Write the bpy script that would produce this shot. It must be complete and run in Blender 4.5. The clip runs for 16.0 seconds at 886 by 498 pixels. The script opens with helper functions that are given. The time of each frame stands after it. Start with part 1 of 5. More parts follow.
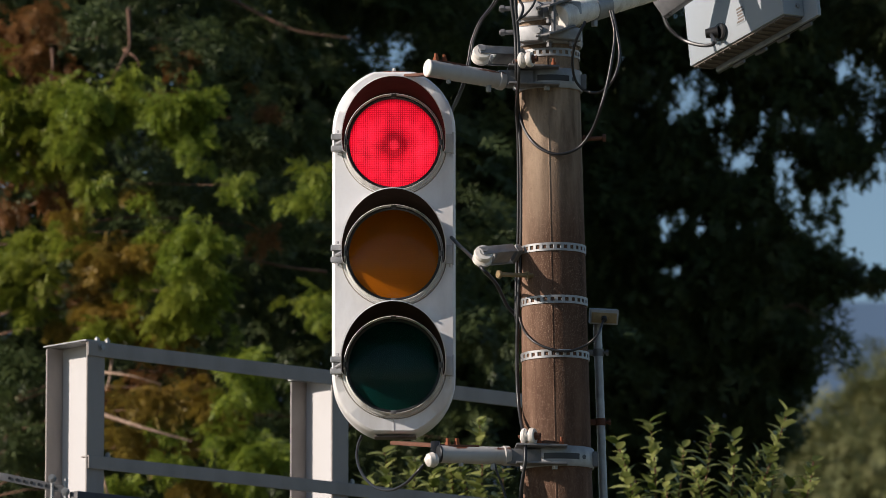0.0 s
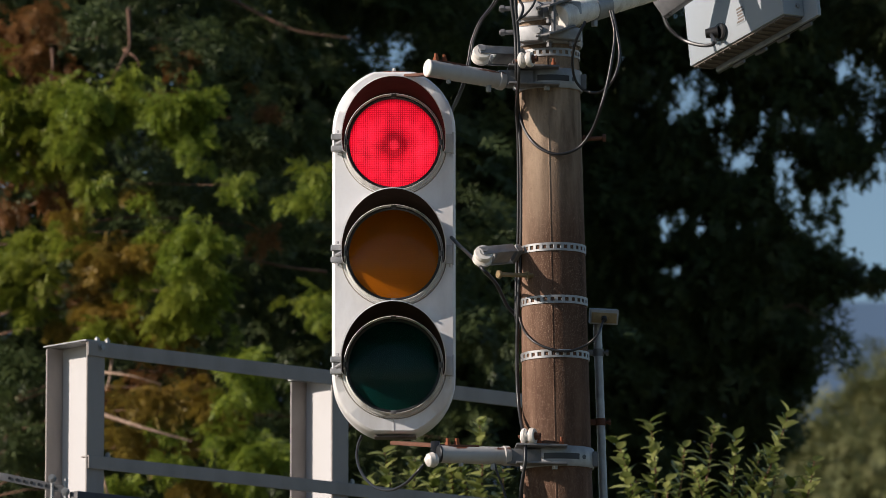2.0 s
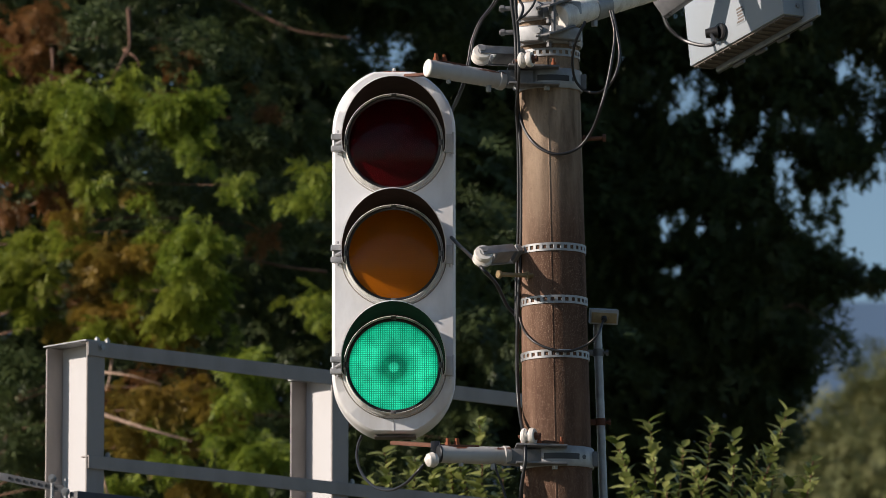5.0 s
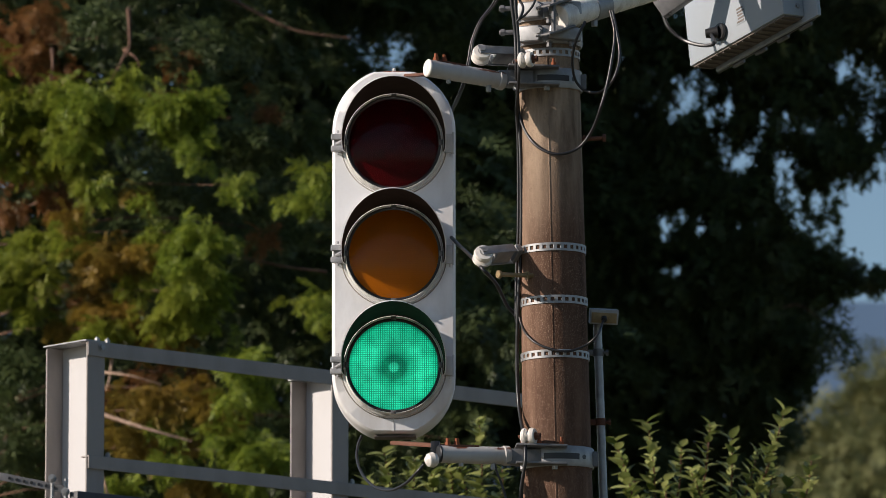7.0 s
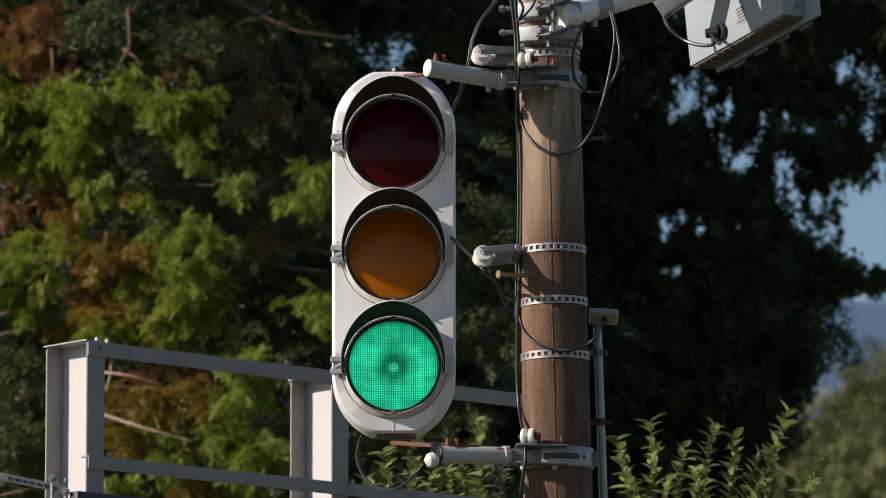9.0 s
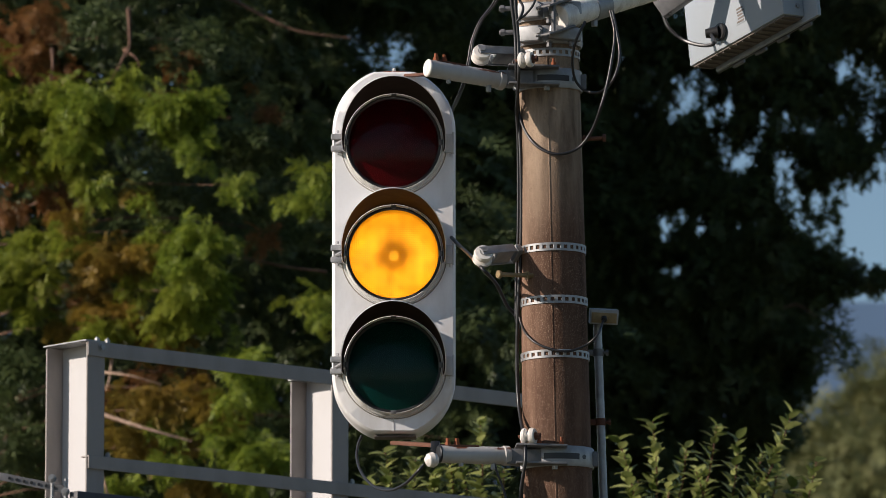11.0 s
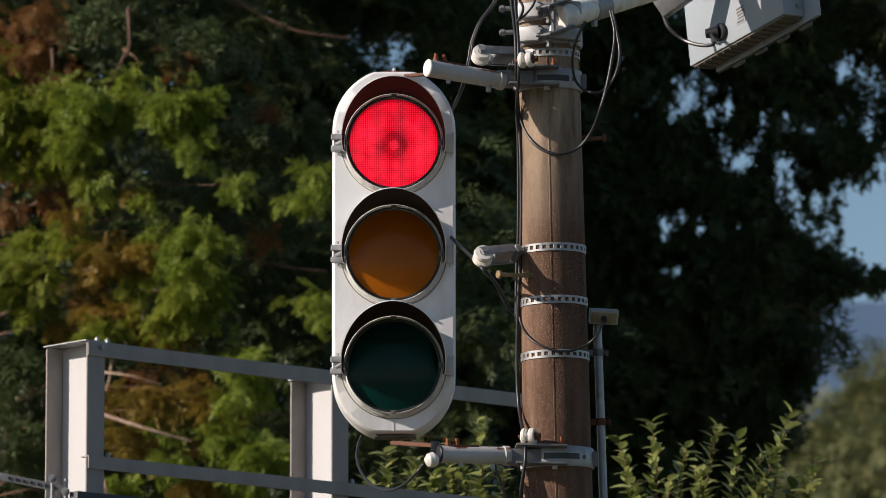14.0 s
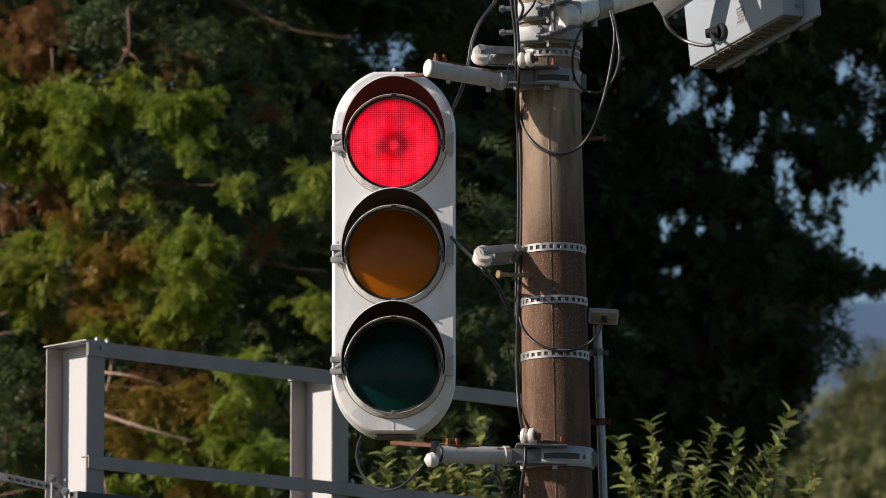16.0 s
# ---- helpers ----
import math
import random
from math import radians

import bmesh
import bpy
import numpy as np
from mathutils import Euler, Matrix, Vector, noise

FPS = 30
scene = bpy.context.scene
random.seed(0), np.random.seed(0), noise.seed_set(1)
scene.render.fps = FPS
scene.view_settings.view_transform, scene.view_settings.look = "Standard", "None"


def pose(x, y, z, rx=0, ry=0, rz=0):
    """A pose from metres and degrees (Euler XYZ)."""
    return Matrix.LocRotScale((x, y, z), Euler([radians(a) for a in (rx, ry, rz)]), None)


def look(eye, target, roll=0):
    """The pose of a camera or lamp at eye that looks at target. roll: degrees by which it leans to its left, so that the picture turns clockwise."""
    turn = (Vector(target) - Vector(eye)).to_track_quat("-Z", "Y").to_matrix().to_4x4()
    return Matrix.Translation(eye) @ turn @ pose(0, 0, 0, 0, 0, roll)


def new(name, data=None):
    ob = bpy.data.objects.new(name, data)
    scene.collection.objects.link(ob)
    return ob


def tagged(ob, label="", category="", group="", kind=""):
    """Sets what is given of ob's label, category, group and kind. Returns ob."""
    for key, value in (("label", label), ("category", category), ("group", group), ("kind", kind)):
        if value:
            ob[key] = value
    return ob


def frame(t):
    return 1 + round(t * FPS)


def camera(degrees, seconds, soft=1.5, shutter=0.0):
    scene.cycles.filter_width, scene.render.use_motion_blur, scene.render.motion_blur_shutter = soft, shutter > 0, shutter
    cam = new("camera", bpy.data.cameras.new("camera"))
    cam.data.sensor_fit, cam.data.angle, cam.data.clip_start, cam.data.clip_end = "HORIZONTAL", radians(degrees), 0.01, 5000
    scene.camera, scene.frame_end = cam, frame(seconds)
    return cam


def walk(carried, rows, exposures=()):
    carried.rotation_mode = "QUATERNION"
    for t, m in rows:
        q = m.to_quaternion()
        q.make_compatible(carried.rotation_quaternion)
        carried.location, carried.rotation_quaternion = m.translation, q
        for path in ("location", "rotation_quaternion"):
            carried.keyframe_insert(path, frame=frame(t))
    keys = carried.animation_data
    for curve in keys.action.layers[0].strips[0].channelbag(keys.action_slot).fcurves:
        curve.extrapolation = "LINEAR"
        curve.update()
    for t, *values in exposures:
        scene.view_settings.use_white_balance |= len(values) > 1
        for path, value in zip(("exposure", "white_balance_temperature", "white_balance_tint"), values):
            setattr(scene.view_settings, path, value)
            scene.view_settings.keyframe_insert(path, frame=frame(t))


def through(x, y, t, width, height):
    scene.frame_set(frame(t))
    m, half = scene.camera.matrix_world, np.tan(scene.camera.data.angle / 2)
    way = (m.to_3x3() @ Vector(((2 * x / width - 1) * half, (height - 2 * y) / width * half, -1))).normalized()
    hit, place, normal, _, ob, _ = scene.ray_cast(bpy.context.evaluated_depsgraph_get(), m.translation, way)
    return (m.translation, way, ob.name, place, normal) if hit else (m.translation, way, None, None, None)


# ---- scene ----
cam = camera(7.55, 16.0, soft=0.6)
STAND = pose(0.0, 0.0, 1.6, 99.0, 0, 0)
walk(cam, [(0.0, STAND), (16.0, STAND)], [(0.0, 0.34), (16.0, 0.34)])
cam.data.dof.use_dof = True
cam.data.dof.focus_distance = 22.3
cam.data.dof.aperture_fstop = 9.5

# ---- light: low warm sun from the left, a little behind the camera, clear sky ----
SUN_WAY = Vector((-0.88, -0.23, 0.41)).normalized()
world = bpy.data.worlds.new("sky")
scene.world = world
world.use_nodes = True
wn = world.node_tree.nodes
sky = wn.new("ShaderNodeTexSky")
sky.sky_type = "NISHITA"
sky.sun_disc = False
sky.dust_density, sky.ozone_density = 0.3, 2.5
sky.sun_elevation = math.asin(SUN_WAY.z)
sky.sun_rotation = math.atan2(SUN_WAY.x, SUN_WAY.y)
world.node_tree.links.new(sky.outputs[0], wn["Background"].inputs[0])
wn["Background"].inputs[1].default_value = 0.073
lamp = bpy.data.lights.new("sun", "SUN")
lamp.energy, lamp.angle, lamp.color = 5.0, radians(0.5), (1.0, 0.87, 0.765)
sun = new("sun", lamp)
sun.matrix_world = look(SUN_WAY * 60, (0, 0, 0))


# ---- materials ----
class Nodes:
    """A small builder of node materials."""

    def __init__(self, name):
        self.mat = bpy.data.materials.new(name)
        self.mat.use_nodes = True
        self.tree = self.mat.node_tree
        self.bsdf = self.tree.nodes["Principled BSDF"]
        self.out = self.tree.nodes["Material Output"]

    def add(self, kind, **values):
        n = self.tree.nodes.new(kind)
        for key, v in values.items():
            setattr(n, key, v)
        return n

    def link(self, a, b):
        self.tree.links.new(a, b)

    def put(self, socket, v):
        if isinstance(v, bpy.types.NodeSocket):
            self.link(v, socket)
        else:
            socket.default_value = v

    def math(self, op, a, b=0.0):
        n = self.add("ShaderNodeMath", operation=op)
        self.put(n.inputs[0], a), self.put(n.inputs[1], b)
        return n.outputs[0]

    def coord(self, which="Object"):
        return self.add("ShaderNodeTexCoord").outputs[which]

    def noise(self, scale, detail=4.0, stretch=(1, 1, 1), rough=0.6, which="Object"):
        m = self.add("ShaderNodeMapping")
        m.inputs["Scale"].default_value = stretch
        self.link(self.coord(which), m.inputs[0])
        n = self.add("ShaderNodeTexNoise")
        self.link(m.outputs[0], n.inputs["Vector"])
        n.inputs["Scale"].default_value, n.inputs["Detail"].default_value, n.inputs["Roughness"].default_value = scale, detail, rough
        return n.outputs["Fac"]

    def ramp(self, fac, stops):
        r = self.add("ShaderNodeValToRGB").color_ramp
        node = self.tree.nodes[-1]
        while len(r.elements) < len(stops):
            r.elements.new(0.5)
        for e, (at, c) in zip(r.elements, stops):
            e.position, e.color = at, (*c, 1) if isinstance(c, tuple) else (c, c, c, 1)
        self.link(fac, node.inputs[0])
        return node.outputs[0]

    def mix(self, fac, a, b, blend="MIX"):
        n = self.add("ShaderNodeMix", data_type="RGBA", blend_type=blend)
        self.put(n.inputs[0], fac)
        for s, v in ((n.inputs[6], a), (n.inputs[7], b)):
            self.put(s, (*v, 1) if isinstance(v, tuple) else v)
        return n.outputs[2]

    def bump(self, height, strength=0.3, distance=0.005):
        b = self.add("ShaderNodeBump")
        b.inputs["Strength"].default_value, b.inputs["Distance"].default_value = strength, distance
        self.link(height, b.inputs["Height"])
        self.link(b.outputs[0], self.bsdf.inputs["Normal"])

    def base(self, color, rough=0.5, metal=0.0):
        self.put(self.bsdf.inputs["Base Color"], (*color, 1) if isinstance(color, tuple) else color)
        self.put(self.bsdf.inputs["Roughness"], rough)
        self.put(self.bsdf.inputs["Metallic"], metal)
        return self.mat


def painted(name, color, dirt, rough=0.4, amount=0.5, scale=5.0, rust=0.0, low=0.45, topside=False):
    """Painted steel: soft stains, runs of dirt and specks of rust."""
    n = Nodes(name)
    stain = n.ramp(n.noise(scale, 6, (1, 1, 0.35)), [(low, 0.0), (0.75, amount)])
    c = n.mix(stain, color, dirt)
    c = n.mix(n.math("MULTIPLY", n.noise(90, 3), 0.12), c, dirt)
    if rust:
        spot = n.ramp(n.noise(13, 7, (1, 1, 1), 0.7), [(0.66 - rust * 0.2, 0.0), (0.70 - rust * 0.2, 1.0)])
        if topside:
            up = n.add("ShaderNodeSeparateXYZ")
            n.link(n.add("ShaderNodeNewGeometry").outputs["Normal"], up.inputs[0])
            spot = n.math("MULTIPLY", spot, n.ramp(n.math("ADD", up.outputs[2], n.math("MULTIPLY", n.noise(25, 5), 0.5)), [(0.75, 0.0), (0.95, 1.0)]))
        c = n.mix(spot, c, n.mix(n.noise(60), (0.20, 0.055, 0.02), (0.07, 0.03, 0.02)))
    n.bump(n.noise(60, 5), 0.12, 0.002)
    return n.base(c, n.math("ADD", n.math("MULTIPLY", n.noise(20), 0.25), rough - 0.1))


def metal(name, color, rough=0.5, metallic=0.7, scale=25.0):
    n = Nodes(name)
    c = n.mix(n.ramp(n.noise(scale, 6), [(0.3, 0.0), (0.7, 1.0)]), tuple(v * 0.6 for v in color), color)
    n.bump(n.noise(120, 3), 0.1, 0.001)
    return n.base(c, n.math("ADD", n.math("MULTIPLY", n.noise(scale * 2), 0.3), rough - 0.15), metallic)


def concrete():
    """Old spun concrete, browned by algae and soot, with runs down its length and coarse grain."""
    n = Nodes("weathered_concrete")
    runs = n.noise(7, 6, (1, 1, 0.12), 0.65)
    c = n.ramp(runs, [(0.30, (0.030, 0.016, 0.011)), (0.42, (0.058, 0.031, 0.020)), (0.56, (0.115, 0.065, 0.043)), (0.74, (0.26, 0.165, 0.115))])
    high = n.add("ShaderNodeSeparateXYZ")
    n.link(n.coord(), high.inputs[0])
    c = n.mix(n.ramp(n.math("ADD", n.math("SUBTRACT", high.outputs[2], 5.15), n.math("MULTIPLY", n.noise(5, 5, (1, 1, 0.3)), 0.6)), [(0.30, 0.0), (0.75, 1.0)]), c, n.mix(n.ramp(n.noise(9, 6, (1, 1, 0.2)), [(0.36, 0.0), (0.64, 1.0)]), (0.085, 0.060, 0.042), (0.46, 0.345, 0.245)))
    c = n.mix(n.ramp(n.noise(260, 2), [(0.56, 0.0), (0.68, 0.7)]), c, (0.32, 0.22, 0.16))
    c = n.mix(n.ramp(n.noise(180, 2), [(0.28, 0.35), (0.40, 0.0)]), c, (0.035, 0.025, 0.02))
    n.bump(n.math("ADD", n.noise(150, 4), n.noise(22, 4)), 0.5, 0.004)
    n.bsdf.inputs["Specular IOR Level"].default_value = 0.15
    return n.base(c, 0.85)


def lens_glass(name, tint, body, share):
    """Pressed coloured glass: prism ribs in a grid, partly clear, with a gloss."""
    n = Nodes(name)
    xyz = n.add("ShaderNodeSeparateXYZ")
    n.link(n.coord("UV"), xyz.inputs[0])
    lines = []
    for axis in (0, 1):
        cell = n.math("FRACT", n.math("MULTIPLY", xyz.outputs[axis], 20.5))
        lines.append(n.math("ABSOLUTE", n.math("SUBTRACT", cell, 0.5)))
    edge = n.math("MAXIMUM", lines[0], n.math("MULTIPLY", lines[1], 0.9))
    rib = n.ramp(edge, [(0.22, 0.0), (0.46, 1.0)])
    n.base(n.mix(n.noise(8, 3), body, tuple(v * 0.7 for v in body)), 0.2)
    n.bsdf.inputs["Specular IOR Level"].default_value = 0.1
    n.bump(n.ramp(lines[1], [(0.2, 0.0), (0.5, 1.0)]), 0.35, 0.001)
    clear = n.add("ShaderNodeBsdfTransparent")
    n.link(n.mix(rib, tint, (tint[0] * 0.40, tint[1] * 0.30, tint[2] * 0.30)), clear.inputs[0])
    both = n.add("ShaderNodeMixShader")
    both.inputs[0].default_value = share
    n.link(n.bsdf.outputs[0], both.inputs[1]), n.link(clear.outputs[0], both.inputs[2])
    gloss = n.add("ShaderNodeBsdfGlossy")
    gloss.inputs["Roughness"].default_value = 0.07
    sheen = n.add("ShaderNodeFresnel")
    sheen.inputs[0].default_value = 1.24
    over = n.add("ShaderNodeMixShader")
    n.link(sheen.outputs[0], over.inputs[0])
    n.link(both.outputs[0], over.inputs[1]), n.link(gloss.outputs[0], over.inputs[2])
    n.link(over.outputs[0], n.out.inputs[0])
    return n.mat


def glow(name, color, core, power):
    """The lit face of a lamp's reflector, with the filament's bright core and the dark ring round it."""
    n = Nodes(name)
    far = n.add("ShaderNodeVectorMath", operation="LENGTH")
    n.link(n.coord("UV"), far.inputs[0])
    level = n.ramp(far.outputs["Value"], [(0.0, 1.0), (0.09, 0.9), (0.135, 0.42), (0.25, 0.40), (0.36, 0.85), (0.5, 1.15), (0.8, 1.2), (0.93, 1.1), (1.0, 0.5)])
    level = n.math("MULTIPLY", level, n.ramp(n.noise(2.2, 2, (1, 1, 1), 0.5, "UV"), [(0.32, 0.68), (0.62, 1.15)]))
    place = n.add("ShaderNodeMapping")
    place.inputs["Location"].default_value, place.inputs["Scale"].default_value = (-0.10, -1.15, 0), (1.6, 1.9, 1)
    n.link(n.coord("UV"), place.inputs[0])
    socket = n.add("ShaderNodeVectorMath", operation="LENGTH")
    n.link(place.outputs[0], socket.inputs[0])
    level = n.math("MULTIPLY", level, n.ramp(socket.outputs["Value"], [(0.1, 0.62), (0.75, 1.0)]))
    n.base((0.02, 0.02, 0.02), 0.6)
    n.put(n.bsdf.inputs["Emission Color"], n.mix(n.ramp(far.outputs["Value"], [(0.0, 0.45), (0.10, 0.4), (0.13, 0.0), (0.6, 0.35), (1.0, 0.1)]), color, core))
    n.put(n.bsdf.inputs["Emission Strength"], n.math("MULTIPLY", level, power))
    return n.mat


def leafy(name, dark, light, through=0.35, rough=0.5, scale=0.9):
    """Foliage: each leaf its own green, light coming through it."""
    n = Nodes(name)
    geo = n.add("ShaderNodeNewGeometry")
    obj = n.add("ShaderNodeObjectInfo")
    vary = n.math("FRACT", n.math("ADD", geo.outputs["Random Per Island"], obj.outputs["Random"]))
    c = n.mix(vary, dark, light)
    c = n.mix(n.ramp(n.noise(scale, 3), [(0.48, 0.0), (0.78, 0.45)]), c, (light[0] * 1.15, light[1] * 0.8, light[2] * 0.7))
    n.base(c, rough)
    n.bsdf.inputs["Specular IOR Level"].default_value = 0.3
    thin = n.add("ShaderNodeBsdfTranslucent")
    n.link(c, thin.inputs[0])
    both = n.add("ShaderNodeMixShader")
    both.inputs[0].default_value = through
    n.link(n.bsdf.outputs[0], both.inputs[1]), n.link(thin.outputs[0], both.inputs[2])
    n.link(both.outputs[0], n.out.inputs[0])
    return n.mat


def rough_stuff(name, a, b, scale, stretch=(1, 1, 1), rough=0.9):
    n = Nodes(name)
    c = n.mix(n.ramp(n.noise(scale, 6, stretch), [(0.35, 0.0), (0.65, 1.0)]), a, b)
    n.bump(n.noise(scale * 6, 4, stretch), 0.4, 0.02)
    return n.base(c, rough)


WHITE = painted("white_signal_paint", (0.80, 0.80, 0.81), (0.34, 0.30, 0.25), 0.32, 0.5, 5.0)
BEZEL = painted("worn_bezel_paint", (0.62, 0.61, 0.58), (0.10, 0.075, 0.055), 0.4, 0.95, 16.0, 0.0, 0.50)
RING_GRIME = painted("brown_ring_grime", (0.40, 0.37, 0.33), (0.06, 0.035, 0.02), 0.7, 1.0, 9.0, 0.0, 0.40)
HINGE = painted("pale_hinge_paint", (0.60, 0.61, 0.62), (0.30, 0.27, 0.22), 0.4, 0.6, 20.0)
VISOR_IN = metal("dark_visor_lining", (0.032, 0.021, 0.015), 0.7, 0.0)
ARM = painted("grey_arm_paint", (0.44, 0.43, 0.42), (0.28, 0.25, 0.22), 0.5, 0.75, 9.0, 0.95, 0.45, True)
GALV = metal("galvanised_steel", (0.36, 0.365, 0.37), 0.5, 0.5)
DULL = metal("dull_zinc", (0.19, 0.19, 0.195), 0.6, 0.35)
RUST = metal("rust", (0.30, 0.09, 0.035), 0.85, 0.1, 60.0)
RUST_DARK = metal("dark_rust", (0.14, 0.055, 0.03), 0.85, 0.1, 50.0)
BLACK = metal("black_cable_sheath", (0.018, 0.018, 0.02), 0.4, 0.0, 40.0)
PORCELAIN = painted("glazed_porcelain", (0.78, 0.75, 0.70), (0.35, 0.28, 0.22), 0.25, 0.5, 30.0)
CONCRETE = concrete()
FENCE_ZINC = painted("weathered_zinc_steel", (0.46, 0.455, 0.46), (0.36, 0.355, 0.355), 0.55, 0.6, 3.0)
RAIL_ZINC = painted("darker_zinc", (0.28, 0.255, 0.24), (0.18, 0.165, 0.155), 0.6, 0.7, 6.0)
CASE = painted("pale_blue_grey_case_paint", (0.29, 0.325, 0.36), (0.24, 0.25, 0.25), 0.4, 0.4, 5.0)
CASE_UNDER = metal("dark_case_underside", (0.16, 0.135, 0.12), 0.8, 0.1)
BRASSY = metal("yellowed_cover_plate", (0.30, 0.21, 0.10), 0.5, 0.2)
# black painted for the dark inside an unlit lamp: slat backs and chamber
BLIND = metal("unlit_lamp_black", (0.004, 0.004, 0.004), 0.8, 0.0)
for dull in (BLIND, VISOR_IN):
    dull.node_tree.nodes["Principled BSDF"].inputs["Specular IOR Level"].default_value = 0.05
RED_GLASS = lens_glass("red_glass", (1.0, 0.55, 0.6), (0.22, 0.003, 0.007), 0.78)
AMBER_GLASS = lens_glass("amber_glass", (1.0, 0.85, 0.5), (0.60, 0.165, 0.005), 0.42)
GREEN_GLASS = lens_glass("green_glass", (0.6, 1.0, 0.9), (0.006, 0.105, 0.088), 0.70)
RED_GLOW = glow("red_glow", (1.0, 0.012, 0.05), (1.0, 0.07, 0.13), 1.25)
AMBER_GLOW = glow("amber_glow", (1.0, 0.40, 0.010), (1.0, 0.60, 0.06), 3.4)
GREEN_GLOW = glow("green_glow", (0.010, 0.60, 0.34), (0.10, 0.9, 0.60), 1.08)
BARK = rough_stuff("reddish_bark", (0.06, 0.03, 0.018), (0.17, 0.09, 0.055), 14, (1, 1, 0.2))
# paler copy of the bark, with sunlight painted in, for the low bare branches
SUNLIT_BARK = rough_stuff("sunlit_pale_bark", (0.20, 0.12, 0.08), (0.42, 0.30, 0.22), 14, (1, 1, 0.2))
# sunlit and shaded copies of one green: the light is in the colour
CONIFER = leafy("sun_bright_conifer_spray", (0.060, 0.112, 0.014), (0.30, 0.36, 0.046), 0.45)
CONIFER_SHADED = leafy("shade_dark_conifer_spray", (0.034, 0.056, 0.020), (0.085, 0.112, 0.038), 0.35)
CONIFER_BROWN = leafy("browned_conifer_spray", (0.12, 0.05, 0.014), (0.25, 0.125, 0.04), 0.35)
CONIFER_OLIVE = leafy("olive_conifer_spray", (0.11, 0.080, 0.012), (0.31, 0.225, 0.040), 0.4)
SHRUB = leafy("glossy_shrub_leaf", (0.085, 0.125, 0.028), (0.45, 0.48, 0.17), 0.40, 0.18)
FAR_LEAF = leafy("hillside_leaf", (0.072, 0.092, 0.036), (0.19, 0.195, 0.078), 0.25, 0.7)
TWIG = metal("reddish_twig", (0.16, 0.07, 0.04), 0.8, 0.0)
GROUND = rough_stuff("verge_soil_and_grass", (0.06, 0.07, 0.03), (0.13, 0.11, 0.07), 0.6)
# the haze of distance is mixed into the woods' colour
MOUNTAIN = Nodes("haze_blue_woods")
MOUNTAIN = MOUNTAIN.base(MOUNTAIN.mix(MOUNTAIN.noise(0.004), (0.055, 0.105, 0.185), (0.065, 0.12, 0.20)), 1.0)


# ---- builders ----
def thing(name, at, label, category, group="", kind=""):
    ob = new(name)
    ob.location = at
    ob.empty_display_size = 0.1
    return tagged(ob, label, category, group, kind)


def root_of(ob):
    while ob.parent:
        ob = ob.parent
    return ob


def smooth(me, angle=35):
    me.shade_smooth()
    me.set_sharp_from_angle(angle=radians(angle))


def part(name, bm, material, parent, label="", angle=35):
    """Links a bmesh given in world metres as one mesh under a thing or a part."""
    bmesh.ops.translate(bm, verts=bm.verts, vec=-Vector(root_of(parent).location))
    me = bpy.data.meshes.new(name)
    bm.to_mesh(me), bm.free()
    for m in material if isinstance(material, (list, tuple)) else (material,):
        me.materials.append(m)
    smooth(me, angle)
    ob = new(name, me)
    ob.parent = parent
    return tagged(ob, label)


def solo(name, bm, material, label, category, group="", kind="", angle=35, at=None):
    """A thing of one mesh, its origin at its middle or at the place given."""
    if at is None:
        at = sum((v.co for v in bm.verts), Vector()) / len(bm.verts)
    bmesh.ops.translate(bm, verts=bm.verts, vec=-Vector(at))
    me = bpy.data.meshes.new(name)
    bm.to_mesh(me), bm.free()
    me.materials.append(material)
    smooth(me, angle)
    ob = new(name, me)
    ob.location = at
    return tagged(ob, label, category, group, kind)


def basis(along, up=(0, 0, 1)):
    """A turn whose x axis runs along a way and whose z axis leans to up."""
    x = Vector(along).normalized()
    y = Vector(up).cross(x)
    y = y.normalized() if y.length > 1e-4 else Vector((0, 1, 0))
    z = x.cross(y)
    return Matrix((x, y, z)).transposed().to_4x4()


def block(bm, at, size, turn=None, bevel=0.003, segments=2):
    """A box of that size about a point, its edges rounded."""
    m = Matrix.Translation(at) @ (turn or Matrix()) @ Matrix.Diagonal((*size, 1))
    made = bmesh.ops.create_cube(bm, size=1, matrix=m)
    if bevel:
        edges = list({e for v in made["verts"] for e in v.link_edges})
        bmesh.ops.bevel(bm, geom=edges, offset=bevel, segments=segments, affect="EDGES", profile=0.6)
    return bm


def rod(bm, a, b, r0, r1=None, seg=20, bevel=0.0):
    """A capped round bar from a to b."""
    a, b = Vector(a), Vector(b)
    r1 = r0 if r1 is None else r1
    m = basis(b - a)
    rings = [(0, max(r0 - bevel, 0.0005)), (bevel, r0), ((b - a).length - bevel, r1), ((b - a).length, max(r1 - bevel, 0.0005))] if bevel else [(0, r0), ((b - a).length, r1)]
    return lathe(bm, a, m, rings, seg, True)


def lathe(bm, at, turn, profile, seg=32, caps=False):
    """Turns a profile of (way along, radius) about the x axis of a turn."""
    rows = []
    for s, r in profile:
        rows.append([bm.verts.new(Vector(at) + turn.to_3x3() @ Vector((s, r * math.cos(k * math.tau / seg), r * math.sin(k * math.tau / seg)))) for k in range(seg)])
    for p, q in zip(rows, rows[1:]):
        for k in range(seg):
            bm.faces.new((p[k], p[(k + 1) % seg], q[(k + 1) % seg], q[k]))
    if caps:
        bm.faces.new(rows[0][::-1]), bm.faces.new(rows[-1])
    bmesh.ops.recalc_face_normals(bm, faces=bm.faces)
    return bm


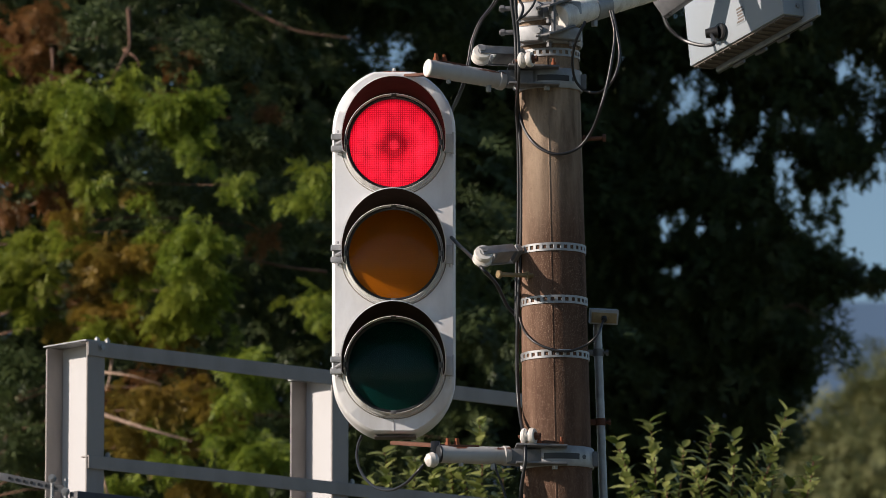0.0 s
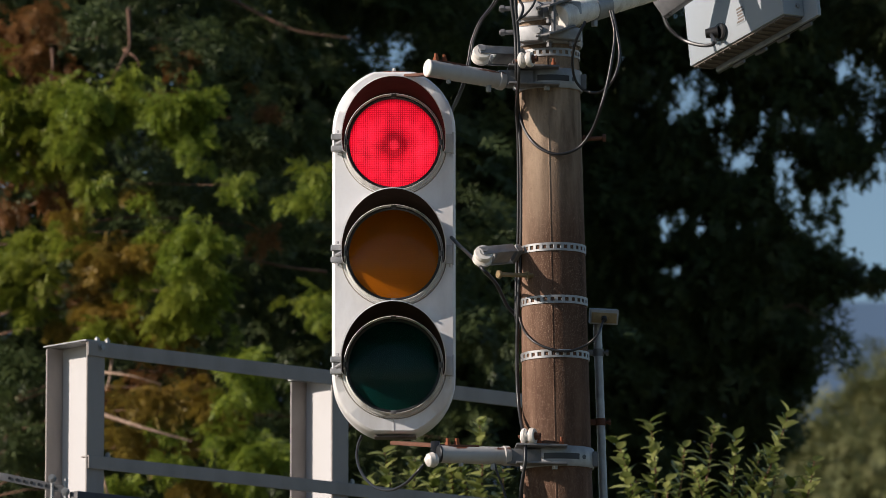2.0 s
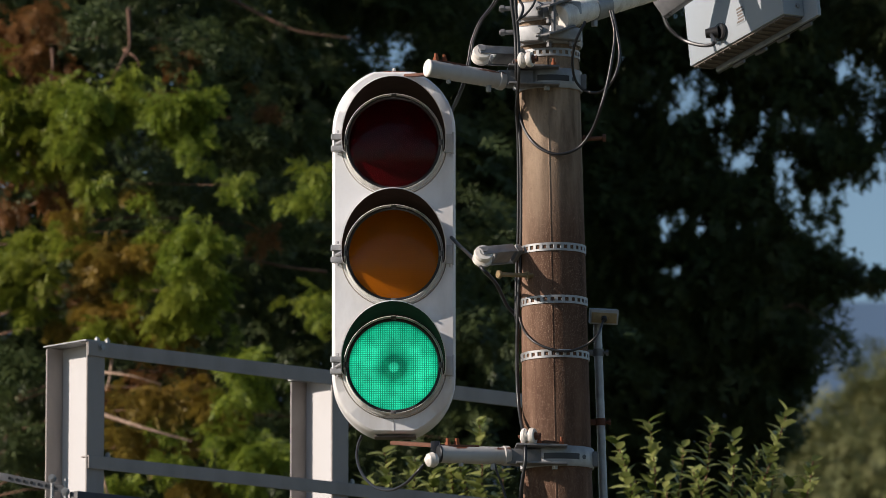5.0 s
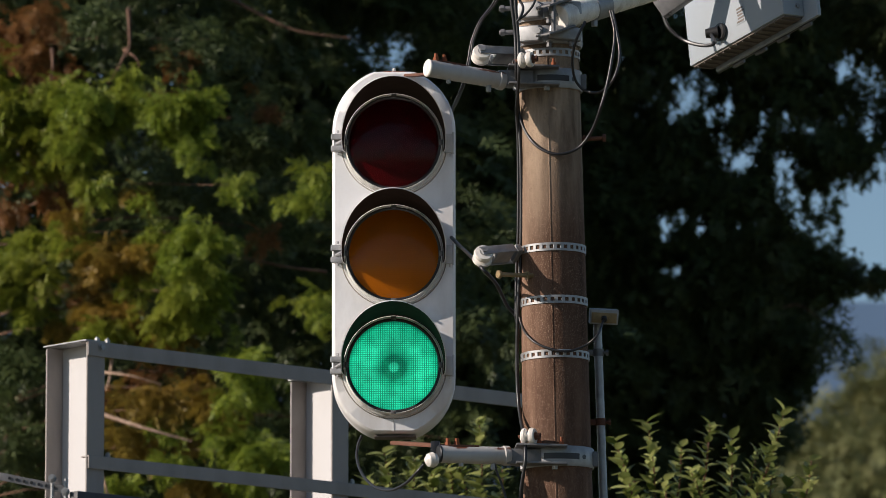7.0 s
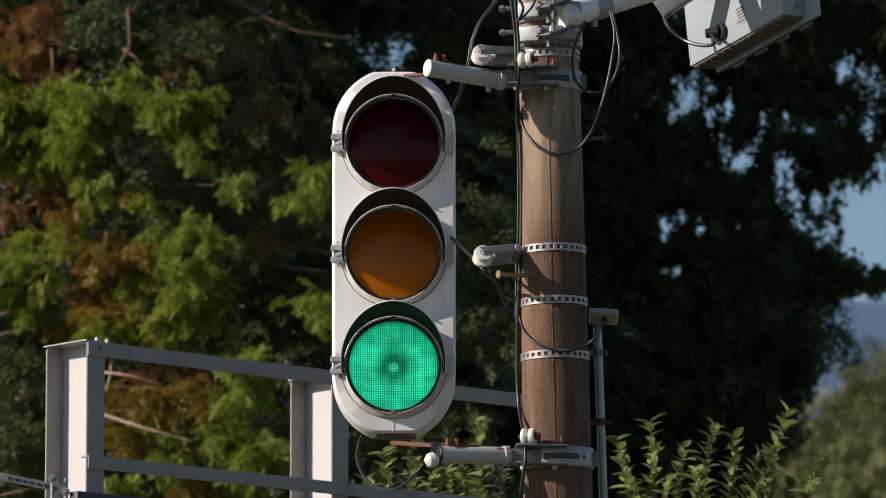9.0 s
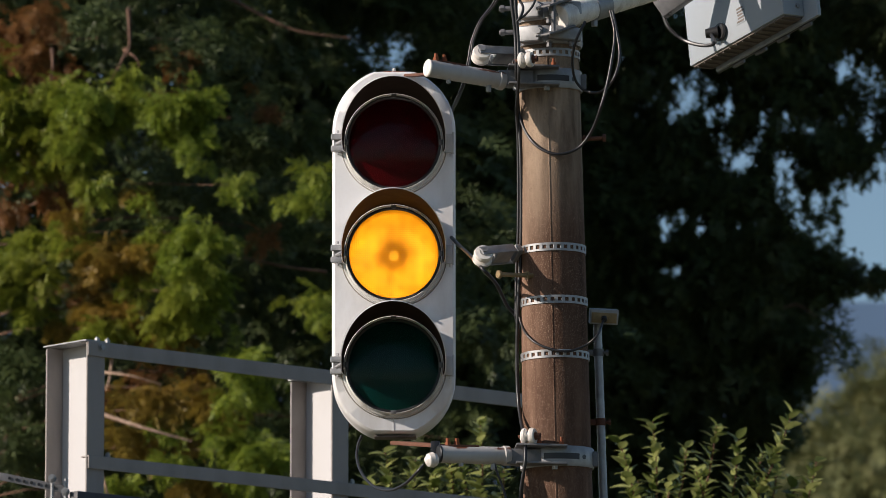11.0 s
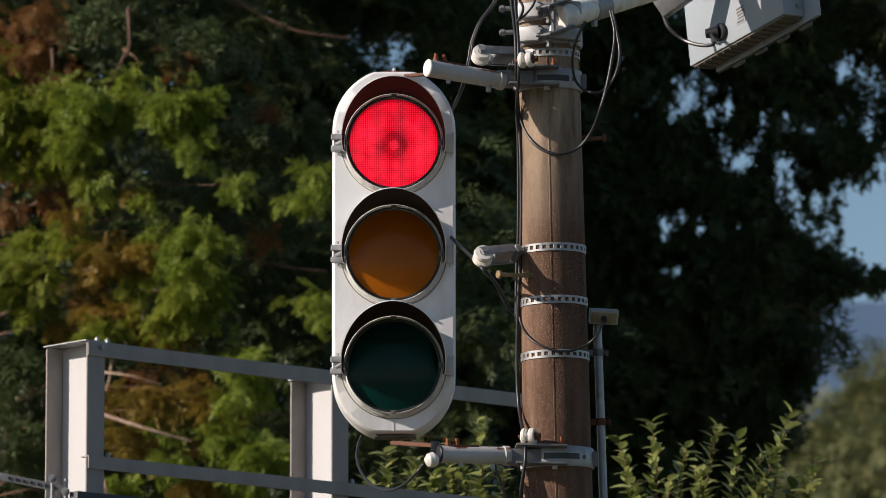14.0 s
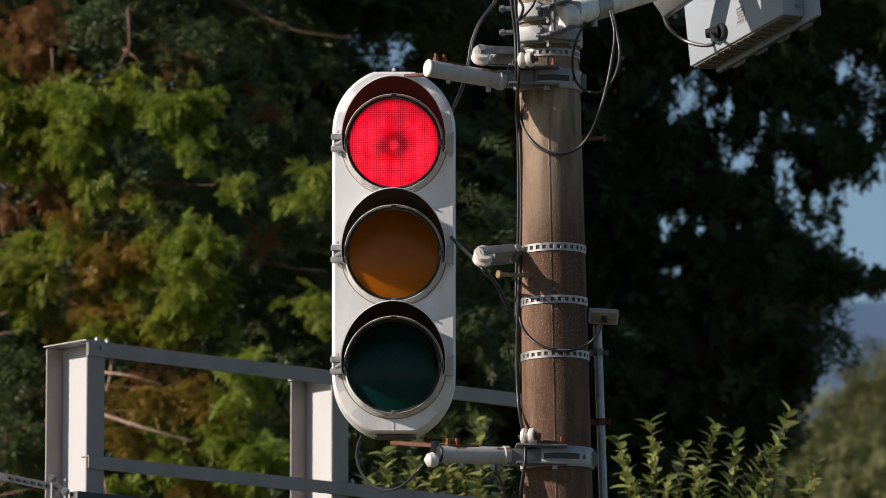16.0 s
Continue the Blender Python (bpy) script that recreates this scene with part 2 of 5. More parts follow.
def spline(points, steps=8):
    """A smooth line through points."""
    p = [Vector(q) for q in points]
    p = [p[0] * 2 - p[1], *p, p[-1] * 2 - p[-2]]
    out = []
    for a, b, c, d in zip(p, p[1:], p[2:], p[3:]):
        for k in range(steps):
            t = k / steps
            out.append(0.5 * (2 * b + (c - a) * t + (2 * a - 5 * b + 4 * c - d) * t * t + (3 * b - a - 3 * c + d) * t ** 3))
    return [*out, p[-2]]


def hose(bm, points, r, seg=8, steps=8, taper=1.0):
    """A round line swept along a smooth path."""
    line = spline(points, steps) if steps > 1 else [Vector(q) for q in points]
    rows = []
    side = None
    for k, q in enumerate(line):
        way = (line[min(k + 1, len(line) - 1)] - line[max(k - 1, 0)]).normalized()
        if side is None:
            side = way.orthogonal().normalized()
        side = (side - way * side.dot(way)).normalized()
        other = way.cross(side)
        rr = r * (1 + (taper - 1) * k / (len(line) - 1))
        rows.append([bm.verts.new(q + rr * (side * math.cos(j * math.tau / seg) + other * math.sin(j * math.tau / seg))) for j in range(seg)])
    for p, q in zip(rows, rows[1:]):
        for j in range(seg):
            bm.faces.new((p[j], p[(j + 1) % seg], q[(j + 1) % seg], q[j]))
    bm.faces.new(rows[0][::-1]), bm.faces.new(rows[-1])
    bmesh.ops.recalc_face_normals(bm, faces=bm.faces)
    return bm


def hexbolt(bm, at, way, r=0.010, head=0.008, shank=0.0):
    """A hexagon head with its washer, and a length of thread behind it."""
    at, way = Vector(at), Vector(way).normalized()
    rod(bm, at - way * 0.003, at, r * 1.35, seg=16)
    rod(bm, at, at + way * head, r, seg=6)
    if shank:
        rod(bm, at, at + way * (head + shank), r * 0.55, seg=10)
    return bm


def B():
    return bmesh.new()


# ---- setting ----
def ground_sheet():
    bm = B()
    edge = [-3000, -1200, -400, -120, -40, 0, 15, 30, 45, 60, 90, 140, 260, 600, 1500, 4500]
    across = [-3000, -900, -300, -90, -30, -10, 0, 10, 30, 90, 300, 900, 3000]
    grid = [[bm.verts.new((x, y, -0.02 + 0.02 * math.sin(x * 0.7 + y * 0.3) * (abs(y) < 100))) for x in across] for y in edge]
    for a, b in zip(grid, grid[1:]):
        for k in range(len(across) - 1):
            bm.faces.new((a[k], a[k + 1], b[k + 1], b[k]))
    solo("ground", bm, GROUND, "grassy verge and soil running to the hills", "ground", kind="structure", at=(0, 0, 0))


def mountain():
    """A far ridge under the sky, seen past the trees."""
    bm = B()
    ridge = []
    for k in range(61):
        x = -1800 + k * 60
        top = 438 + 30 * math.sin(k * 0.31) + 12 * math.sin(k * 0.9 + 1) + 0.05 * (x - 200)
        ridge.append([bm.verts.new((x, 2700 - 800 * (1 - h), top * h ** 0.8)) for h in (0, 0.25, 0.5, 0.75, 1.0)])
    for a, b in zip(ridge, ridge[1:]):
        for k in range(4):
            bm.faces.new((a[k], b[k], b[k + 1], a[k + 1]))
    solo("backdrop", bm, MOUNTAIN, "wooded mountain ridge far off, haze painted into its blue", "mountain", kind="structure", at=(0, 2700, 0))


ground_sheet()
mountain()


# ---- pole ----
POLE_A, POLE_B = Vector((0.382, 22.200, 4.318)), Vector((0.359, 22.200, 5.579))
POLE_WAY = (POLE_B - POLE_A).normalized()


def pole_at(z):
    """The middle of the pole and its radius at a height."""
    k = (z - POLE_A.z) / (POLE_B.z - POLE_A.z)
    return POLE_A.lerp(POLE_B, k), 0.1155 + (0.1040 - 0.1155) * k


def concrete_pole():
    t = thing("utility_pole", pole_at(0)[0], "tall brown weathered concrete utility pole with a casting seam", "utility pole")
    bm = B()
    rows = []
    turn = basis(POLE_WAY, (0, -1, 0)).to_3x3()
    for k in range(90):
        z = -0.3 + 8.9 * k / 89
        c, r = pole_at(z)
        rows.append([bm.verts.new(c + turn @ Vector((0, r * math.cos(j * math.tau / 64), r * math.sin(j * math.tau / 64)))) for j in range(64)])
    for p, q in zip(rows, rows[1:]):
        for j in range(64):
            bm.faces.new((p[j], p[(j + 1) % 64], q[(j + 1) % 64], q[j]))
    bm.faces.new(rows[-1]), bm.faces.new(rows[0][::-1])
    bmesh.ops.recalc_face_normals(bm, faces=bm.faces)
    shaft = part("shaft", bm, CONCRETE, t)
    shaft.location = (0, 0, 0)
    bm = B()
    for z0, z1 in ((0.0, 8.5),):
        a, ra = pole_at(z0)
        b, rb = pole_at(z1)
        face = Vector((-0.07, -1, 0)).normalized()
        rod(bm, a + face * (ra - 0.001), b + face * (rb - 0.001), 0.0028, seg=6)
    part("seam", bm, CONCRETE, t, "thin raised casting seam")


def perforated_band(z, name="steel_band", half=0.0135, tabs=29):
    """A punched steel strap round the pole: two rims, and bridges between square holes."""
    c, r = pole_at(z)
    turn = basis(POLE_WAY, (0, -1, 0))
    bm = B()
    for s in (-1, 1):
        lathe(bm, c + POLE_WAY * s * (half - 0.0035), turn, [(-0.0035, r + 0.0005), (-0.0035, r + 0.0035), (0.0035, r + 0.0035), (0.0035, r + 0.0005)], 72)
    for k in range(tabs):
        a = (k + 0.5) * math.tau / tabs
        out = turn.to_3x3() @ Vector((0, math.cos(a), math.sin(a)))
        block(bm, c + out * (r + 0.002), (0.0026, 0.0115, 2 * half - 0.008), basis(out, POLE_WAY), 0.0008, 1)
    solo(name, bm, GALV, "punched galvanised steel strap round the pole", "strap", "straps round the pole")


def step_bolt(a, b, label):
    bm = B()
    rod(bm, a, b, 0.0075, seg=12)
    rod(bm, Vector(a) + (Vector(a) - Vector(b)).normalized() * 0.012, a, 0.0135, seg=14, bevel=0.002)
    way = (Vector(b) - Vector(a)).normalized()
    rod(bm, Vector(b) - way * 0.03, Vector(b) - way * 0.022, 0.014, seg=6)
    solo("step_bolt", bm, RUST_DARK if "rusty" in label else BRASSY, label, "bolt", "bolts in the pole")


concrete_pole()
for zz in ((0.371, 22.100, 5.769)[2], (0.369, 22.100, 5.108)[2], (0.369, 22.100, 4.931)[2], (0.368, 22.100, 4.748)[2]):
    perforated_band(zz)
step_bolt((0.191, 22.040, 5.005), (0.301, 22.120, 5.014), "tan tarnished steel step bolt standing out from the pole")
step_bolt((0.535, 22.200, 5.493), (0.448, 22.200, 5.489), "rusty step bolt standing out from the pole")


# ---- traffic signal ----
SIGNAL = Vector((-0.167, 22.520, 5.152))
DROP = 0.3767
LENS_R = 0.150


def stadium(half_w, half_h, flat, n=20):
    """The outline of the housing: a long plate with round ends, cut a little flat at top and bottom."""
    pts = []
    for sgn in (1, -1):
        for k in range(n + 1):
            a = math.pi * k / n
            x, z = half_w * math.cos(a), half_w * math.sin(a) * 1.04
            z = min(z, half_w * flat)
            pts.append((x * sgn, sgn * (half_h - half_w * flat + z)))
    return pts


def housing_mesh():
    """A hollow case: rounded rim, flat face with three round openings, side wall and back."""
    bm = B()
    prof = [(0.165, 0.93), (0.160, 1.0), (0.016, 1.0), (0.006, 0.985), (0.0, 0.955)]
    rows = []
    outline = stadium(0.2065, 0.6130, 0.985, 48)
    for y, k in prof:
        inset = (1 - k) * 0.2065
        rows.append([bm.verts.new((x * (1 - inset / 0.2065), y, z * (1 - inset / 0.613) + 0.007)) for x, z in outline])
    for p, q in zip(rows, rows[1:]):
        for j in range(len(p)):
            bm.faces.new((p[j], p[(j + 1) % len(p)], q[(j + 1) % len(p)], q[j]))
    bm.faces.new(rows[0])
    rim = [bm.edges.get((rows[-1][j], rows[-1][(j + 1) % len(outline)])) for j in range(len(outline))]
    hole_edges = []
    for c in (-1, 0, 1):
        front = [bm.verts.new((0.158 * math.cos(j * math.tau / 64), 0.0, c * DROP - 0.005 + 0.158 * math.sin(j * math.tau / 64))) for j in range(64)]
        back = [bm.verts.new((v.co.x, 0.060, v.co.z)) for v in front]
        for j in range(64):
            hole_edges.append(bm.edges.new((front[j], front[(j + 1) % 64])))
        for j in range(64):
            bm.faces.new((front[j], front[(j + 1) % 64], back[(j + 1) % 64], back[j])).material_index = 1
        bm.faces.new(back).material_index = 1
    bmesh.ops.triangle_fill(bm, use_beauty=True, use_dissolve=False, edges=rim + hole_edges)
    bmesh.ops.recalc_face_normals(bm, faces=bm.faces)
    bmesh.ops.translate(bm, verts=bm.verts, vec=SIGNAL)
    return bm


def bezel_mesh(c):
    """The hinged round door: a turned ring that holds the lens."""
    bm = B()
    m = basis((0, -1, 0), (0, 0, 1))
    prof = [(-0.004, 0.171), (0.010, 0.1735), (0.016, 0.171), (0.018, 0.166), (0.030, 0.164), (0.034, 0.1615), (0.026, 0.1590), (0.010, 0.1585)]
    lathe(bm, c, m, prof, 96)
    return bm


def visor_mesh(c):
    """A cut-away hood: a half tube, long at the top and short at the sides, of thin steel with a rolled edge."""
    bm = B()
    n, thick = 64, 0.003
    spread = radians(101)
    rows = []
    for k in range(n + 1):
        a = -spread + 2 * spread * k / n
        reach = 0.030 + 0.262 * max(0.0, math.cos(a * 0.86)) ** 1.1
        row = []
        for s, r in ((0.0, 0.1665), (0.5, 0.1695), (1.0, 0.1725), (1.0, 0.1725 + thick), (0.5, 0.1695 + thick), (0.0, 0.1665 + thick)):
            y = -0.026 - reach * s
            row.append(bm.verts.new(Vector(c) + Vector((r * math.sin(a), y, r * math.cos(a)))))
        rows.append(row)
    for p, q in zip(rows, rows[1:]):
        for j in range(6):
            f = bm.faces.new((p[j], p[(j + 1) % 6], q[(j + 1) % 6], q[j]))
            f.material_index = 1 if j in (0, 1) else 0
    bm.faces.new(rows[0]), bm.faces.new(rows[-1][::-1])
    bmesh.ops.recalc_face_normals(bm, faces=bm.faces)
    return bm


def lens_mesh(c):
    bm = B()
    uv = bm.loops.layers.uv.new("UVMap")
    seg, rows = 64, []
    for k in range(1, 13):
        r = LENS_R * k / 12
        y = -0.016 - 0.016 * (1 - (k / 12) ** 2)
        rows.append([bm.verts.new(Vector(c) + Vector((r * math.cos(j * math.tau / seg), y, r * math.sin(j * math.tau / seg)))) for j in range(seg)])
    mid = bm.verts.new(Vector(c) + Vector((0, -0.032, 0)))
    for j in range(seg):
        bm.faces.new((mid, rows[0][j], rows[0][(j + 1) % seg]))
    for p, q in zip(rows, rows[1:]):
        for j in range(seg):
            bm.faces.new((p[j], q[j], q[(j + 1) % seg], p[(j + 1) % seg]))
    for f in bm.faces:
        for l in f.loops:
            l[uv].uv = ((l.vert.co.x - c[0]) / LENS_R, (l.vert.co.z - c[2]) / LENS_R)
    bmesh.ops.recalc_face_normals(bm, faces=bm.faces)
    return bm


BLADES = 12
BLADE_W = 2 * 0.152 / BLADES
lamps = {"red": [], "amber": [], "green": []}


def lamp_blades(c, lit, which, parent):
    """A made-up light source behind a lens: added upright slats, lit on one face and black on the other, which turn to
    show or hide the light.
    """
    for k in range(BLADES):
        x = -0.152 + BLADE_W * (k + 0.5)
        near = min(abs(x - BLADE_W / 2), abs(x + BLADE_W / 2)) if abs(x) > BLADE_W / 2 else 0.0
        h = math.sqrt(max(0.155 ** 2 - near ** 2, 0.0004))
        bm = B()
        uv = bm.loops.layers.uv.new("UVMap")
        block(bm, (0, 0, 0), (BLADE_W + 0.003, 0.0014, 2 * h), None, 0)
        for f in bm.faces:
            f.material_index = 0 if f.normal.y < -0.5 else 1
            for l in f.loops:
                l[uv].uv = ((x + l.vert.co.x) / LENS_R, l.vert.co.z / LENS_R)
        me = bpy.data.meshes.new("lamp_blade")
        bm.to_mesh(me), bm.free()
        me.materials.append(lit), me.materials.append(BLIND)
        ob = new("lamp_blade", me)
        ob.parent = parent
        lamps[which].append((ob, (c[0] - SIGNAL.x + x, 0.020 + 0.003 * (k % 2), c[2] - SIGNAL.z)))


def latch(c, parent):
    """Spring latch of a door: two jaws on a backing plate, with a pin."""
    bm = B()
    x = c[0] - 0.187
    block(bm, (x, c[1] - 0.006, c[2]), (0.030, 0.010, 0.060), None, 0.002)
    for s in (-1, 1):
        block(bm, (x - 0.004, c[1] - 0.020, c[2] + s * 0.020), (0.038, 0.024, 0.019), pose(0, 0, 0, 0, 0, 8 * s), 0.003)
        rod(bm, (x, c[1] - 0.024, c[2] + s * 0.033), (x, c[1] - 0.024, c[2] + s * 0.041), 0.004, seg=8)
    rod(bm, (x - 0.006, c[1] - 0.03, c[2] - 0.008), (x + 0.014, c[1] - 0.034, c[2] + 0.004), 0.006, seg=10)
    return part("latch", bm, GALV, parent, "dull steel spring latch")


def hinge(c, parent):
    bm = B()
    x = c[0] + 0.186
    block(bm, (x, c[1] - 0.008, c[2]), (0.028, 0.014, 0.064), None, 0.003)
    rod(bm, (x + 0.013, c[1] - 0.014, c[2] - 0.037), (x + 0.013, c[1] - 0.014, c[2] + 0.037), 0.0042, seg=10)
    rod(bm, (x + 0.002, c[1] - 0.012, c[2] - 0.044), (x + 0.002, c[1] - 0.012, c[2] - 0.034), 0.004, seg=8)
    return part("hinge", bm, HINGE, parent, "painted hinge of a lens door")


def traffic_signal():
    t = thing("traffic_signal", SIGNAL, "white upright traffic signal with red, amber and green hooded lenses", "traffic light")
    t.scale = (1.0153, 1.0153, 1.0153)
    part("housing", housing_mesh(), (WHITE, BLIND), t, "chalky white steel case with grime at its joints", 40)
    bm = B()
    z = SIGNAL.z + 0.617
    block(bm, (SIGNAL.x, SIGNAL.y + 0.055, z + 0.004), (0.075, 0.05, 0.008), None, 0.003)
    part("top_plate", bm, RUST, t, "rusty mounting plate")
    bm = B()
    rod(bm, (SIGNAL.x, SIGNAL.y + 0.045, z + 0.004), (SIGNAL.x, SIGNAL.y + 0.045, z + 0.020), 0.006, seg=10, bevel=0.002)
    part("stud", bm, PORCELAIN, t)
    bm = B()
    block(bm, (SIGNAL.x + 0.005, SIGNAL.y + 0.06, SIGNAL.z - 0.613), (0.14, 0.07, 0.007), None, 0.004)
    part("bottom_plate", bm, CASE_UNDER, t, "rust-stained mounting plate")
    for zz in (0.566, -0.565):
        bm = B()
        block(bm, (SIGNAL.x, SIGNAL.y - 0.0005, SIGNAL.z + zz), (0.0016, 0.002, 0.075), None, 0)
        part("seam", bm, HINGE, t)
    for k, (which, glass, lit) in enumerate((("red", RED_GLASS, RED_GLOW), ("amber", AMBER_GLASS, AMBER_GLOW), ("green", GREEN_GLASS, GREEN_GLOW))):
        c = SIGNAL + Vector((0, 0, DROP * (1 - k) - 0.005))
        door = part("lens_door", bezel_mesh(c), BEZEL, t, "grey metal ring, chipped and dirty")
        ring = lathe(B(), c, basis((0, -1, 0), (0, 0, 1)), [(0.012, 0.1590), (0.021, 0.1585), (0.0215, 0.1545), (0.018, 0.1495), (0.012, 0.1490)], 96)
        # thin added ring that carries the line of grime round the bezel
        grime = lathe(B(), c, basis((0, -1, 0), (0, 0, 1)), [(-0.002, 0.1725), (0.0015, 0.1770), (0.0008, 0.1785), (-0.003, 0.1790)], 96)
        part("sealing_strip", grime, RING_GRIME, door, "thin ring of grime round the lens door")
        part("gasket", ring, BLACK, door, "black rubber gasket")
        lens = part("lens", lens_mesh(c), glass, t, which + " ribbed glass lens")
        part("hood", visor_mesh(c), (WHITE, VISOR_IN), t, "curved hood, pale outside and dark inside", 50)
        latch(c, t)
        hinge(c, t)
        for a in (90, 0, 180, 270):
            bm = B()
            d = Vector((math.cos(radians(a)), 0, math.sin(radians(a))))
            q = c + d * 0.158 + Vector((0, -0.034, 0))
            block(bm, q, (0.018, 0.006, 0.012), basis(d.cross(Vector((0, 1, 0))), d), 0.002)
            rod(bm, q, q + Vector((0, -0.008, 0)), 0.0035, seg=8)
            part("lens_clip", bm, DULL, door)
        lamp_blades(c, lit, which, t)
    return t


traffic_signal()


# ---- arms that carry the signal ----
def clamp(z, t):
    """A two-part strap clamp round the pole, with slotted lug plates to the arm."""
    c, r = pole_at(z)
    turn = basis(POLE_WAY, (0, -1, 0))
    bm = B()
    lathe(bm, c, turn, [(-0.031, r + 0.001), (-0.034, r + 0.006), (-0.031, r + 0.008), (0.031, r + 0.008), (0.034, r + 0.006), (0.031, r + 0.001)], 64)
    strap = part("strap", bm, GALV, t, "galvanised clamp strap")
    bm = B()
    rows = []
    for k in range(15):
        a = radians(-22 + 58 * k / 14)
        out = Vector((math.sin(a), -math.cos(a), 0))
        rows.append([bm.verts.new(c + out * (r + e) + Vector((0, 0, z))) for e, z in ((0.0075, -0.010), (0.0086, -0.010), (0.0086, 0.010), (0.0075, 0.010))])
    for p, q in zip(rows, rows[1:]):
        for j in range(4):
            bm.faces.new((p[j], p[(j + 1) % 4], q[(j + 1) % 4], q[j]))
    bm.faces.new(rows[0]), bm.faces.new(rows[-1][::-1])
    bmesh.ops.recalc_face_normals(bm, faces=bm.faces)
    part("slot", bm, BLACK, strap, "long dark slot")
    out = Vector((math.sin(radians(46)), -math.cos(radians(46)), 0))
    part("bolt_hole", rod(B(), c + out * (r + 0.004), c + out * (r + 0.0088), 0.008, seg=16), BLACK, strap)
    bm = B()
    for s in (-1, 1):
        block(bm, c + Vector((-0.055, -0.112, s * 0.030 + 0.002)), (0.17, 0.10, 0.007), basis((1, 0.05, -0.02)), 0.002)
    block(bm, c + Vector((-0.115, -0.088, -0.002)), (0.115, 0.06, 0.052), basis((1, 0.12, 0)), 0.005)
    block(bm, c + Vector((r + 0.010, -0.02, 0)), (0.022, 0.03, 0.05), None, 0.003)
    part("lug", bm, DULL, t, "grey steel lug plates")
    for dx in (-0.115, -0.062, 0.012):
        part("bolt", hexbolt(B(), c + Vector((dx, -0.125, 0.036)), (0, 0, 1), 0.0095, 0.012, 0.014), RUST, t, "rusty clamp bolts")
    for dx in (-0.115, -0.01):
        part("nut", hexbolt(B(), c + Vector((dx, -0.125, -0.030)), (0, 0, -1), 0.0105, 0.016, 0.0), GALV, t)


def signal_arm(a, b, z, label, cap):
    t = thing("signal_arm", b, label, "bracket", "arms that hold the signal")
    a, b = Vector(a), Vector(b)
    way = (b - a).normalized()
    bm = B()
    rod(bm, a, b, 0.029, seg=36, bevel=0.002)
    part("pipe", bm, ARM, t, "grey pipe with flaking paint and rust")
    bm = B()
    rod(bm, a - way * 0.006, a + way * 0.004, 0.030, seg=36, bevel=0.003)
    part("end_cap", bm, cap, t, "round end cap")
    bm = B()
    rod(bm, b - way * 0.018, b + way * 0.006, 0.033, seg=36, bevel=0.003)
    part("collar", bm, ARM, t)
    for d in (0.028, 0.060):
        q = a + way * d + Vector((0, 0, 0.026))
        part("stud", rod(B(), q, q + Vector((0, 0, 0.028)), 0.0065, seg=10), RUST, t, "rusty stud")
        part("stud", rod(B(), q + Vector((0, 0, 0.004)), q + Vector((0, 0, 0.014)), 0.011, seg=6), RUST, t, "rusty stud")
    bm = B()
    block(bm, a + way * 0.08 + Vector((0, 0, 0.0275)), (0.11, 0.03, 0.008), basis(way), 0.003)
    part("saddle", bm, RUST_DARK, t, "rusty saddle plate")
    part("nut", hexbolt(B(), b - way * 0.05 + Vector((0, 0, -0.028)), (0, 0, -1), 0.010, 0.018), GALV, t)
    part("nut", hexbolt(B(), a + way * 0.075 + Vector((0, 0, -0.027)), (0, 0, -1), 0.009, 0.012), GALV, t)
    clamp(z, t)
    return t


def mount_plate(t, a, b, size, label):
    bm = B()
    a, b = Vector(a), Vector(b)
    block(bm, (a + b) / 2, ((b - a).length, *size), basis(b - a), 0.004)
    return part("mount_plate", bm, RUST_DARK, t, label)


up_arm = signal_arm((-0.049, 21.980, 5.691), (0.197, 22.100, 5.671), (0.380, 22.100, 5.680)[2], "grey painted pipe arm with rusty studs above the signal", PORCELAIN)
low_arm = signal_arm((-0.011, 22.020, 4.401), (0.214, 22.100, 4.406), (0.377, 22.100, 4.404)[2], "grey painted pipe arm with rust below the signal", BLACK)
mount_plate(low_arm, (-0.151, 22.560, 4.508), (-0.011, 22.080, 4.437), (0.06, 0.014), "bent steel plate under the signal")
mount_plate(up_arm, (-0.132, 22.600, 5.779), (-0.004, 22.050, 5.686), (0.04, 0.010), "steel plate over the signal")
bm = B()
# solid black block painted for the dark of the gap between the cheeks
block(bm, (-0.026, 22.060, 4.420), (0.030, 0.05, 0.056), None, 0.005)
part("bracket", bm, BLACK, low_arm, "black block standing for the dark gap between bracket cheeks")
bm = B()
q = Vector((-0.050, 21.990, 4.377))
lathe(bm, q + Vector((0.030, 0.01, 0.004)), basis((-1, -0.5, -0.15)), [(0, 0.008), (0.003, 0.020), (0.016, 0.026), (0.032, 0.022), (0.042, 0.010), (0.044, 0.003)], 28, True)
part("cable_gland", bm, PORCELAIN, low_arm, "white rounded cable gland")


